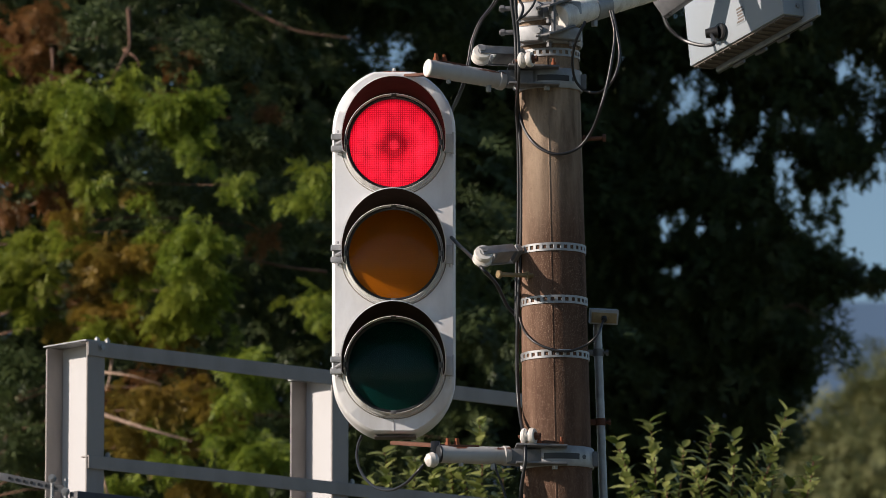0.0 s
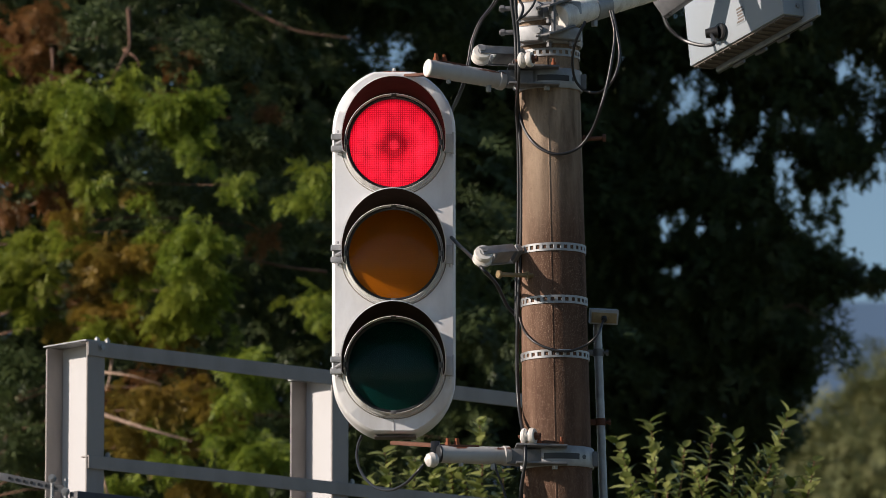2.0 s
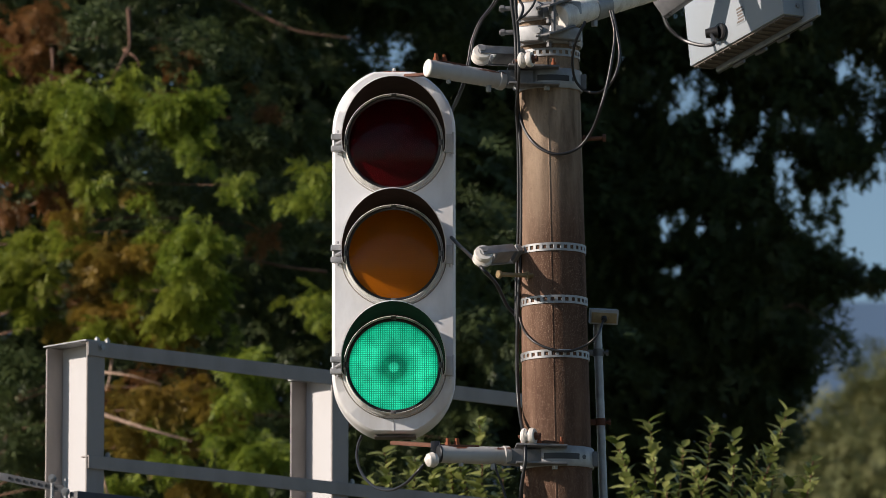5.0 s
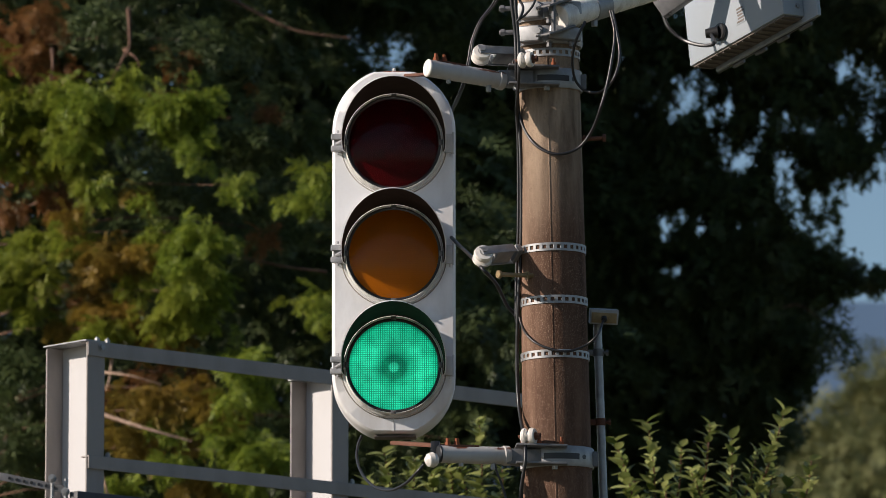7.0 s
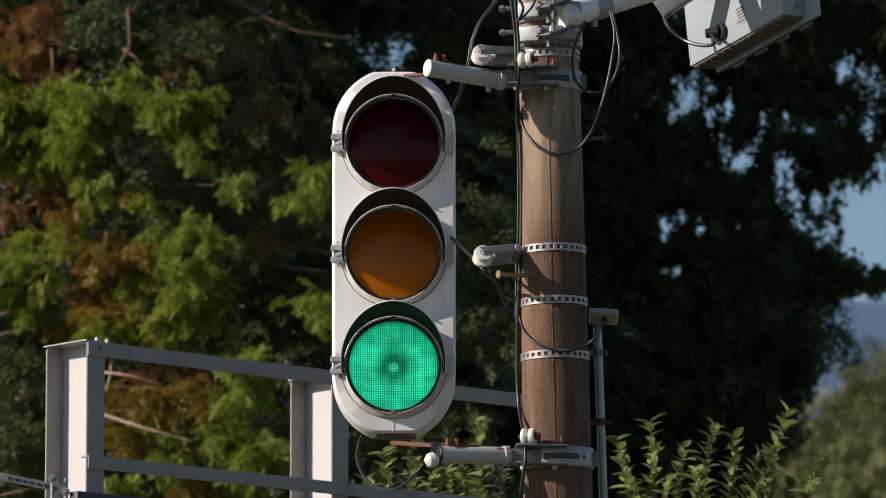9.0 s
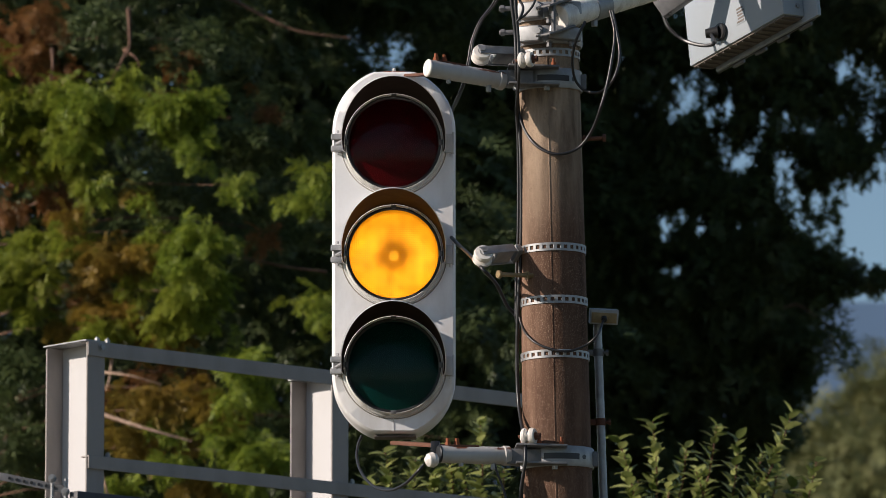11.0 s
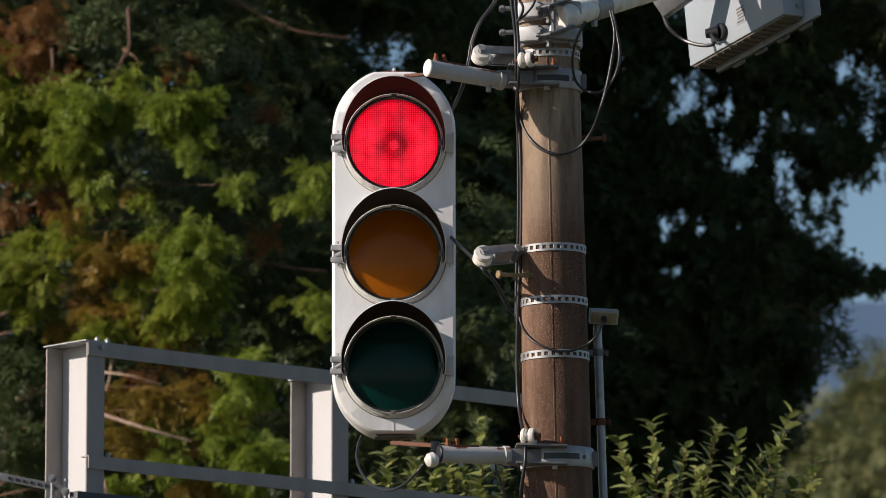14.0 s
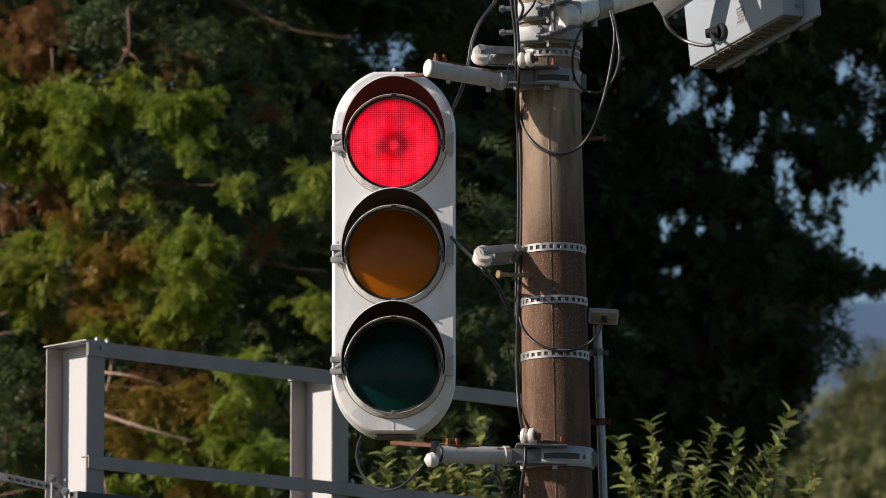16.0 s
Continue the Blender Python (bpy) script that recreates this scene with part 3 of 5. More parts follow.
# ---- insulators ----
def spool(at, axle, r, label, bracket=None):
    """A porcelain spool on a rusty bolt, some in a steel strap bracket fixed to the pole."""
    t = thing("spool_insulator", at, label, "insulator", "insulators on the pole")
    at, axle = Vector(at), Vector(axle).normalized()
    bm = B()
    m = basis(axle)
    lathe(bm, at - axle * 0.024, m, [(0, 0.008), (0.001, r * 0.8), (0.006, r), (0.014, r), (0.019, r * 0.66), (0.026, r * 0.62), (0.030, r * 0.95), (0.037, r), (0.046, r * 0.9), (0.048, 0.008)], 32, True)
    part("spool", bm, PORCELAIN, t, "glazed white porcelain spool")
    bm = B()
    rod(bm, at - axle * 0.036, at + axle * 0.040, 0.0065, seg=10)
    hexbolt(bm, at + axle * 0.026, axle, 0.011, 0.014)
    part("bolt", bm, RUST_DARK if bracket is None else GALV, t)
    if bracket:
        end = Vector(bracket)
        way = end - at
        turn = basis(way, axle)
        bm = B()
        for s in (-1, 1):
            block(bm, at + way * 0.46 + axle * 0.031 * s, (way.length * 1.12, 0.034, 0.0045), turn, 0.0015)
        block(bm, at + way * 0.62, (way.length * 0.55, 0.030, 0.050), turn, 0.004)
        block(bm, end + way.normalized() * 0.012, (0.020, 0.030, 0.060), turn, 0.003)
        part("bracket", bm, GALV, t, "galvanised strap bracket")
    return t


spool((0.127, 22.060, 5.750), (0.15, -0.86, 0.48), 0.031, "white porcelain spool in a grey strap bracket", (0.243, 22.140, 5.759))
spool((0.133, 22.060, 5.069), (0.15, -0.84, 0.52), 0.033, "white porcelain spool in a grey strap bracket", (0.234, 22.140, 5.091))
spool((0.277, 21.990, 5.721), (0.93, -0.36, 0.05), 0.027, "white porcelain spool on a rusty bolt")
spool((0.284, 22.055, 4.465), (0.93, -0.36, 0.02), 0.028, "white porcelain spool on a rusty bolt")


# ---- lamp arm at the top, and its cast clamps ----
def lamp_arm():
    a, b = Vector((0.389, 22.060, 5.877)), Vector((0.982, 22.620, 6.171))
    t = thing("lamp_arm", a, "thick pale painted pipe arm clamped to the pole", "bracket")
    way = (b - a).normalized()
    bm = B()
    rod(bm, a, b, 0.043, seg=40, bevel=0.003)
    part("pipe", bm, PORCELAIN, t, "off-white painted pipe")
    bm = B()
    q = a + way * 0.155
    rod(bm, q, q + way * 0.07, 0.047, seg=40, bevel=0.002)
    hexbolt(bm, q + way * 0.02 + Vector((0, -0.01, -0.047)), (0, 0, -1), 0.012, 0.022)
    part("sleeve", bm, GALV, t, "galvanised sleeve")
    for z, s in (((0.362, 22.100, 5.908)[2], 1), ((0.362, 22.100, 5.827)[2], -1)):
        c, r = pole_at(z)
        bm = B()
        lathe(bm, c, basis(POLE_WAY, (0, -1, 0)), [(-0.03, r), (-0.03, r + 0.010), (-0.022, r + 0.013), (0.022, r + 0.013), (0.03, r + 0.010), (0.03, r)], 64)
        block(bm, c + Vector((-0.060, -0.105, 0)), (0.080, 0.045, 0.056), basis((1, -0.45, 0)), 0.010, 3)
        block(bm, c + Vector((0.055, -0.125, 0)), (0.110, 0.030, 0.046), basis((1, 0.1, 0.1 * s)), 0.008, 3)
        part("cast_clamp", bm, GALV, t, "grey cast clamp half")
        stud = rod(B(), c + Vector((-0.165, -0.075, 0.012)), c + Vector((-0.08, -0.085, 0.012)), 0.0085, seg=12, bevel=0.002)
        rod(stud, c + Vector((-0.160, -0.075, 0.012)), c + Vector((-0.148, -0.076, 0.012)), 0.013, seg=6)
        part("stud", stud, DULL, t)
        part("bolt", hexbolt(B(), c + Vector((-0.035, -0.145, 0.004)), (-0.3, -1, 0), 0.010, 0.010), GALV, t)
        for dx in (0.0, 0.075):
            part("bolt", hexbolt(B(), c + Vector((dx, -0.125, -0.030)), (0, 0, -1), 0.0095, 0.016), DULL, t)
    bm = B()
    for k in (-1, 1):
        block(bm, a + Vector((-0.012, -0.015, k * 0.048)), (0.13, 0.070, 0.008), basis(way), 0.004)
    rod(bm, a + Vector((-0.02, -0.05, -0.055)), a + Vector((-0.02, -0.05, 0.055)), 0.007, seg=10)
    part("socket", bm, DULL, t, "grey pipe socket")


lamp_arm()


# ---- equipment case hanging at the top ----
def equipment_case():
    corner = Vector((0.855, 22.860, 5.860))
    yaw, lean = radians(58), radians(9.3)
    along = Vector((math.cos(yaw) * math.cos(lean), -math.sin(yaw) * math.cos(lean), math.sin(lean)))
    wide = Vector((math.sin(yaw), math.cos(yaw), 0))
    up = wide.cross(along) * -1
    if up.z < 0:
        up = -up
    turn = Matrix((along, wide, up)).transposed().to_4x4()
    length, width, high = 0.575, 0.088, 0.30

    def at(x, y, z):
        return corner + along * x + wide * y + up * z

    t = thing("equipment_case", at(length / 2, width / 2, 0), "pale blue-grey steel equipment case under an arm", "equipment box")
    bm = B()
    block(bm, at(length / 2, width / 2, high / 2), (length, width, high), turn, 0.006)
    part("body", bm, CASE, t)
    # underside and louvres are a darker brown than the case
    bm = B()
    block(bm, at(length / 2, width / 2 + 0.002, -0.003), (length - 0.02, width - 0.012, 0.006), turn, 0.002)
    part("underside", bm, CASE_UNDER, t, "dark brown louvred underside")
    for k in range(14):
        bm = B()
        block(bm, at(0.032 + 0.0393 * k, width / 2, -0.008), (0.006, width - 0.022, 0.007), turn, 0.001, 1)
        part("louvre", bm, CASE_UNDER, t)
    bm = B()
    block(bm, at(length / 2 + 0.05, width + 0.008, high / 2 - 0.015), (length + 0.05, 0.016, high + 0.01), turn, 0.006)
    part("lid", bm, CASE, t, "lid with a folded rim")
    for k in range(4):
        bm = B()
        block(bm, at(0.14 + 0.136 * k, width + 0.020, -0.022), (0.066, 0.012, 0.018), turn, 0.004)
        rod(bm, at(0.115 + 0.136 * k, width + 0.006, -0.018), at(0.115 + 0.136 * k, width + 0.03, -0.018), 0.005, seg=8)
        part("clip", bm, DULL, t, "steel toggle clip")
    bm = B()
    block(bm, at(length / 2 + 0.03, width + 0.014, -0.016), (length + 0.02, 0.010, 0.012), turn, 0.003)
    part("seal", bm, BLACK, t, "dark rubber seal")
    bm = B()
    hexbolt(bm, at(length + 0.001, width * 0.7, 0.035), along, 0.008, 0.005)
    part("screw", bm, GALV, t)
    bm = B()
    plug = at(0.210, -0.004, 0.055)
    rod(bm, plug, plug - wide * 0.012, 0.032, seg=24, bevel=0.003)
    rod(bm, plug - wide * 0.010, plug - wide * 0.045 - along * 0.03, 0.022, 0.016, seg=20, bevel=0.002)
    part("plug", bm, BLACK, t, "black cable plug")
    # a small printed plate that cannot be read: rows of plain grey bars
    bm = B()
    block(bm, at(0.328, -0.001, 0.080), (0.052, 0.002, 0.062), turn, 0.0005, 1)
    plate = part("rating_plate", bm, CASE, t, "small printed plate")
    for r in range(5):
        bm = B()
        block(bm, at(0.328 + 0.003 * (r % 2), -0.0025, 0.057 + 0.0115 * r), (0.042 - 0.006 * (r % 3), 0.001, 0.006), turn, 0)
        part("print_bar", bm, CASE_UNDER, plate)
    bm = B()
    a, b = Vector((0.740, 22.680, 6.005)), Vector((0.983, 22.640, 6.171))
    block(bm, (a + b) / 2 + Vector((0, 0, 0.02)), ((b - a).length, 0.06, 0.075), basis(b - a), 0.006)
    part("hanger", bm, DULL, t, "grey steel hanger bar")
    for k in (0.15, 0.45, 0.7):
        part("bolt", hexbolt(B(), a.lerp(b, k) + Vector((0, -0.01, -0.016)), (0, 0, -1), 0.010, 0.012), DULL, t)
    bm = B()
    hose(bm, [(0.755, 22.700, 6.020), (0.777, 22.680, 5.961), (0.830, 22.660, 5.914), (0.892, 22.600, 5.885), (0.928, 22.570, 5.889), plug - wide * 0.03 - along * 0.02], 0.0065)
    part("cable", bm, BLACK, t, "black power cable")


equipment_case()


# ---- conduit beside the pole with a small junction box ----
def conduit():
    t = thing("conduit", (*Vector((0.537, 22.300, 4.311))[:2], 0.0), "thin galvanised conduit with a small junction box", "conduit")
    top, low = Vector((0.518, 22.300, 4.875)), Vector((0.536, 22.300, 4.289))
    way = (low - top) / (low.z - top.z)
    bm = B()
    foot = top + way * (0.0 - top.z)
    rod(bm, foot, top, 0.0145, seg=20)
    part("tube", bm, GALV, t)
    bm = B()
    c = Vector((0.538, 22.260, 4.897))
    tilt = pose(0, 0, 0, 14, 2, 6)
    block(bm, c, (0.096, 0.040, 0.050), tilt, 0.003)
    box = part("junction_box", bm, GALV, t, "small zinc junction box")
    bm = B()
    block(bm, c + tilt @ Vector((0, -0.0205, -0.003)), (0.084, 0.004, 0.034), tilt, 0.001)
    part("cover", bm, BRASSY, box, "yellowed cover plate")
    for s in (-1, 1):
        bm = B()
        rod(bm, c + tilt @ Vector((s * 0.027, -0.022, -0.003)), c + tilt @ Vector((s * 0.027, -0.0245, -0.003)), 0.009, seg=16)
        part("knockout", bm, BRASSY, box)
    bm = B()
    rod(bm, c + Vector((0.002, -0.018, -0.008)), c + Vector((0.002, -0.034, -0.018)), 0.010, seg=14, bevel=0.002)
    part("grommet", bm, BLACK, box)
    for down, w in ((0.163, 0.06), (0.564, 0.04)):
        bm = B()
        q = top.lerp(low, down)
        lathe(bm, q, basis((0, 0, 1), (0, -1, 0)), [(-0.012, 0.0150), (-0.012, 0.018), (0.012, 0.018), (0.012, 0.0150)], 24)
        block(bm, q + Vector((-0.035 if down < 0.4 else -0.022, 0.0, 0)), (w, 0.012, 0.020), None, 0.002)
        rod(bm, q + Vector((0.012, -0.004, 0)), q + Vector((0.032, -0.006, 0)), 0.006, seg=10)
        rod(bm, q + Vector((0.026, -0.006, 0)), q + Vector((0.034, -0.006, 0)), 0.011, seg=6)
        part("pipe_clip", bm, DULL if down < 0.4 else RUST_DARK, t)


conduit()


# ---- cables ----
def cable(points, r, label="black sheathed cable hanging at the pole"):
    bm = B()
    hose(bm, points, r, 10)
    return solo("cable", bm, BLACK, label, "cable", "cables at the pole", angle=80)


cable([(0.223, 22.000, 6.042), (0.228, 22.000, 5.926), (0.241, 22.010, 5.813), (0.245, 22.020, 5.681), (0.252, 22.150, 5.580), (0.261, 22.160, 5.399), (0.261, 22.170, 5.152), (0.251, 22.180, 4.924), (0.247, 22.200, 4.736), (0.253, 22.185, 4.582), (0.273, 22.035, 4.411), (0.256, 22.070, 4.260), (0.264, 22.120, 4.120)], 0.0062, "black cable running down the pole")
cable([(0.240, 22.000, 6.042), (0.241, 21.990, 5.924), (0.251, 22.000, 5.792), (0.252, 22.010, 5.660), (0.246, 22.130, 5.586), (0.252, 22.170, 5.458), (0.252, 22.190, 5.193), (0.246, 22.200, 5.041), (0.244, 22.200, 4.889)], 0.0055, "black cable running down the pole")
cable([(0.248, 22.160, 5.600), (0.269, 22.145, 5.521), (0.313, 22.098, 5.449), (0.379, 22.075, 5.417), (0.449, 22.080, 5.437), (0.496, 22.050, 5.491), (0.525, 22.000, 5.562), (0.546, 22.000, 5.639), (0.561, 22.000, 5.715), (0.573, 22.020, 5.815), (0.559, 22.050, 5.898)], 0.0050, "black cable looped across the pole")
cable([(0.475, 22.000, 5.853), (0.445, 22.000, 5.792), (0.432, 22.050, 5.734), (0.442, 22.100, 5.676), (0.474, 22.100, 5.638), (0.524, 22.050, 5.623), (0.568, 21.990, 5.656), (0.589, 22.000, 5.735), (0.581, 22.020, 5.815), (0.567, 22.050, 5.898)], 0.0048, "black cable hanging in a loop")
cable([(0.207, 22.320, 6.067), (0.180, 22.320, 5.982), (0.132, 22.320, 5.919), (0.103, 22.320, 5.849), (0.094, 22.320, 5.795), (0.076, 22.320, 5.713), (0.050, 22.500, 5.676), (0.027, 22.720, 5.663), (0.002, 22.760, 5.561)], 0.0042, "black cable to the back of the signal")
cable([(0.199, 22.320, 6.067), (0.172, 22.320, 5.982), (0.124, 22.320, 5.915), (0.096, 22.320, 5.845), (0.086, 22.320, 5.787), (0.069, 22.320, 5.709), (0.042, 22.500, 5.672), (0.019, 22.720, 5.657), (-0.006, 22.760, 5.557)], 0.0040, "black cable to the back of the signal")
cable([(-0.008, 22.720, 5.279), (0.042, 22.450, 5.181), (0.090, 22.200, 5.095), (0.135, 22.040, 5.020), (0.178, 22.160, 4.991), (0.213, 22.210, 4.928), (0.245, 22.230, 4.889), (0.253, 22.230, 4.817)], 0.0062, "black cable bundle tied to an insulator")
cable([(0.251, 22.190, 4.925), (0.259, 22.175, 4.866), (0.284, 22.122, 4.809), (0.330, 22.088, 4.772), (0.405, 22.075, 4.752), (0.472, 22.100, 4.775), (0.515, 22.100, 4.813), (0.537, 22.230, 4.880)], 0.0042, "thin black cable into the junction box")
cable([(-0.276, 22.600, 4.537), (-0.289, 22.580, 4.500), (-0.290, 22.520, 4.444), (-0.268, 22.420, 4.379), (-0.227, 22.300, 4.326), (-0.176, 22.180, 4.301), (-0.127, 22.080, 4.309), (-0.089, 21.990, 4.334), (-0.063, 21.980, 4.362)], 0.0050, "black cable looping from the signal to its arm")
cable([(0.168, 22.080, 4.388), (0.178, 22.080, 4.351), (0.196, 22.080, 4.303), (0.211, 22.080, 4.247), (0.223, 22.090, 4.154)], 0.0042, "thin black cable below the arm")
cable([(0.256, 22.000, 5.926), (0.267, 21.970, 5.894), (0.260, 21.950, 5.863), (0.244, 21.950, 5.840)], 0.0045, "short black cable tail")
cable([(0.316, 21.970, 5.959), (0.303, 21.950, 5.905), (0.275, 21.950, 5.867), (0.254, 21.950, 5.851)], 0.0040, "short black cable tail")


# ---- steel frame behind the signal ----
RAIL_WAY = Vector((math.cos(radians(42)), math.sin(radians(42)), 0))
RAIL_OUT = Vector((math.sin(radians(42)), -math.cos(radians(42)), 0))


def channel_post(web_front, z_top):
    """A channel section standing on the ground, open away from the next post."""
    p = Vector(web_front)
    depth, flange, thick = 0.232, 0.085, 0.009
    t = thing("steel_post", (p.x, p.y, 0), "pale galvanised channel-section steel post", "post", "posts of the steel frame")
    bm = B()
    turn = basis(RAIL_WAY)
    mid = z_top / 2
    block(bm, Vector((p.x, p.y, mid)) - RAIL_OUT * depth / 2, (thick, depth, z_top), turn, 0.001, 1)
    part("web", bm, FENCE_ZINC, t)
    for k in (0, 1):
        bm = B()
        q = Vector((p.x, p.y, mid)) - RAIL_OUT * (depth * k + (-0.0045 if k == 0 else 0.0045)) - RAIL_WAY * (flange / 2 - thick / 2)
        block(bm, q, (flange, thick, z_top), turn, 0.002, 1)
        # flanges take the rails' darker zinc, the web the paler one
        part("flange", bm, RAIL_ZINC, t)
    rim = B()
    block(rim, Vector((p.x, p.y, z_top + 0.002)) - RAIL_OUT * depth / 2 - RAIL_WAY * flange / 2, (flange + 0.012, depth + 0.024, 0.006), turn, 0.001, 1)
    part("top_plate", rim, GALV, t, "thin closing plate")
    bm = B()
    hexbolt(bm, Vector((p.x, p.y, z_top - 0.02)) + RAIL_OUT * 0.02 - RAIL_WAY * 0.02, RAIL_OUT, 0.011, 0.009)
    part("bolt", bm, GALV, t)
    return p


def rail(start, length, high, label):
    a = Vector(start)
    bm = B()
    block(bm, a + RAIL_WAY * length / 2, (length, 0.006, high), basis(RAIL_WAY), 0.0015, 1)
    block(bm, a + RAIL_WAY * length / 2 - RAIL_OUT * 0.022 + Vector((0, 0, high / 2 - 0.003)), (length, 0.044, 0.006), basis(RAIL_WAY), 0.0015, 1)
    t = thing("steel_rail", a, label, "rail", "rails of the steel frame")
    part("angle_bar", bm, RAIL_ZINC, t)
    for d in (0.06, 0.11, 1.24, 1.33):
        q = a + RAIL_WAY * d - RAIL_OUT * 0.02 + Vector((0, 0, high / 2 + 0.001))
        part("bolt", hexbolt(B(), q, (0, 0, 1), 0.011, 0.014, 0.006), GALV, t)


post_a = Vector((-1.280, 25.000, 5.207))
channel_post(post_a, post_a.z - 0.005)
gap = 1.218
post_b = post_a + RAIL_WAY * gap
channel_post(post_b, post_a.z - 0.02)
rail(Vector((-1.345, 24.950, 5.174)) + RAIL_OUT * 0.02, 2.36, 0.056, "dull grey steel angle rail along the top of the posts")
rail(Vector((-1.341, 24.950, 4.744)) + RAIL_OUT * 0.02, 2.36, 0.050, "dull grey steel angle rail bolted across the posts")


def sign_board():
    """The dark upper edge of a board fixed below the lower rail, and its punched hanger."""
    a = Vector((-1.418, 24.900, 4.623))
    t = thing("board", a, "dark board fixed low across the posts", "board")
    bm = B()
    block(bm, a + RAIL_WAY * 1.6 + RAIL_OUT * 0.06 - Vector((0, 0, 0.45)), (3.2, 0.05, 0.9), basis(RAIL_WAY), 0.006)
    part("panel", bm, DARK, t)
    bm = B()
    b = Vector((-1.646, 24.900, 4.670))
    way = (a - b)
    block(bm, (a + b) / 2 + Vector((0, 0, 0.012)), (way.length + 0.02, 0.004, 0.028), basis(way), 0.001, 1)
    block(bm, (a + b) / 2 + Vector((0, 0.02, 0.026)), (way.length + 0.02, 0.036, 0.004), basis(way), 0.001, 1)
    arm = part("punched_bar", bm, DULL, t, "galvanised punched angle bar")
    for k in range(7):
        bm = B()
        q = b.lerp(a, 0.12 + 0.12 * k) + Vector((0, -0.002, 0.012))
        rod(bm, q, q - Vector((0, 0.003, 0)), 0.006, seg=12)
        part("slot", bm, BLACK, arm)
    bm = B()
    for d in (-0.02, 0.03):
        hexbolt(bm, a + Vector((d - 0.02, -0.03, 0.03 - d)), (0, -1, 0), 0.012, 0.012, 0.012)
        rod(bm, a + Vector((d - 0.02, -0.02, -0.05)), a + Vector((d - 0.02, -0.02, 0.05)), 0.007, seg=8)
    part("u_bolt", bm, GALV, t)


DARK = metal("dark_board_paint", (0.05, 0.05, 0.06), 0.6, 0.0)
sign_board()


# ---- trees ----
rng = np.random.default_rng(7)


def frond_template(seed, length=0.30, twigs=13, leaflets=5, broad=1.0):
    """A flat drooping conifer spray: an axis, side twigs and narrow pointed leaflets, as triangles."""
    r = np.random.default_rng(seed)
    tris = []
    for k in range(twigs):
        s = (k + 0.6) / twigs
        base = np.array([length * s, 0, -0.35 * length * s * s])
        side = 1 if k % 2 else -1
        reach = length * (0.42 * (1 - s) + 0.10) * r.uniform(0.75, 1.2)
        ang = radians(48) * side * r.uniform(0.8, 1.2)
        way = np.array([math.cos(ang), math.sin(ang), r.uniform(-0.35, 0.05)])
        for j in range(leaflets):
            u = (j + 0.5) / leaflets
            p = base + way * reach * u
            a2 = ang + (0.7 if j % 2 else -0.7) * r.uniform(0.6, 1.2)
            d = np.array([math.cos(a2), math.sin(a2), r.uniform(-0.5, 0.2)])
            ln = 0.055 * broad * r.uniform(0.7, 1.3)
            w = np.cross(d, [0, 0, 1.0]) * 0.0085 * broad + np.array([0, 0, r.uniform(-0.006, 0.006)])
            tris.append([p - w, p + w, p + d * ln])
    return np.array(tris)


FRONDS = [frond_template(k) for k in range(6)]
FAR_FRONDS = [frond_template(k, 0.30, 8, 4, 1.45) for k in range(6)]


def spray_mesh(name, places, ways, sizes, material, parent=None, origin=(0, 0, 0), label="", gaps=()):
    """Many sprays joined in one mesh, each at its place, pointing its way."""
    chunks = []
    for k, f in enumerate(FAR_FRONDS if material in (CONIFER_SHADED, FAR_LEAF) else FRONDS):
        sel = np.arange(len(places)) % len(FRONDS) == k
        p, w, s = places[sel], ways[sel], sizes[sel]
        if not len(p):
            continue
        x = w / np.linalg.norm(w, axis=1, keepdims=True)
        up = rng.normal(0, 0.55, (len(p), 3)) + [0, 0, 1]
        y = np.cross(up, x)
        y /= np.linalg.norm(y, axis=1, keepdims=True)
        z = np.cross(x, y)
        m = np.stack([x, y, z], axis=2) * s[:, None, None]
        tri = np.einsum("nij,tkj->ntki", m, f) + p[:, None, None, :]
        keep = np.ones(tri.shape[:2], bool)
        mid = tri.mean(axis=2)
        mx, mz = mid[..., 0], mid[..., 2]
        ragged = np.sin(mx * 47 + mz * 19 + 1.5 * np.sin(mz * 23)) + np.sin(mx * 29 - mz * 53 + 2 * np.sin(mx * 17)) + 0.8 * np.sin(mx * 83 + mz * 61)
        reach = np.clip(0.80 + 0.30 * ragged + rng.uniform(-0.25, 0.25, len(p))[:, None] + rng.uniform(-0.2, 0.2, mid.shape[:2]), 0.05, 1.5)
        for gx, gz, ga, gb in gaps:
            keep &= ((mx - gx) / ga) ** 2 + ((mz - gz) / gb) ** 2 > (reach if ga < 0.29 else 0.65 + 0.4 * reach)
        # thin hanging sprays veil the smaller gaps
        veil = (rng.uniform(0, 1, len(p)) < 0.05)[:, None] & np.ones(mid.shape[1], bool)
        for gx, gz, ga, gb in gaps:
            if ga > 0.22:
                veil &= ((mx - gx) / ga) ** 2 + ((mz - gz) / gb) ** 2 > 0.8
        keep |= veil
        chunks.append(tri[keep].reshape(-1, 3))
    v = np.concatenate(chunks) - np.array(origin)
    me = bpy.data.meshes.new(name)
    n = len(v)
    me.vertices.add(n), me.loops.add(n), me.polygons.add(n // 3)
    me.vertices.foreach_set("co", v.astype(np.float32).ravel())
    me.loops.foreach_set("vertex_index", np.arange(n, dtype=np.int32))
    me.polygons.foreach_set("loop_start", np.arange(0, n, 3, dtype=np.int32))
    me.update()
    me.materials.append(material)
    ob = new(name, me)
    if parent:
        ob.parent = parent
    return tagged(ob, label, kind="stuff")


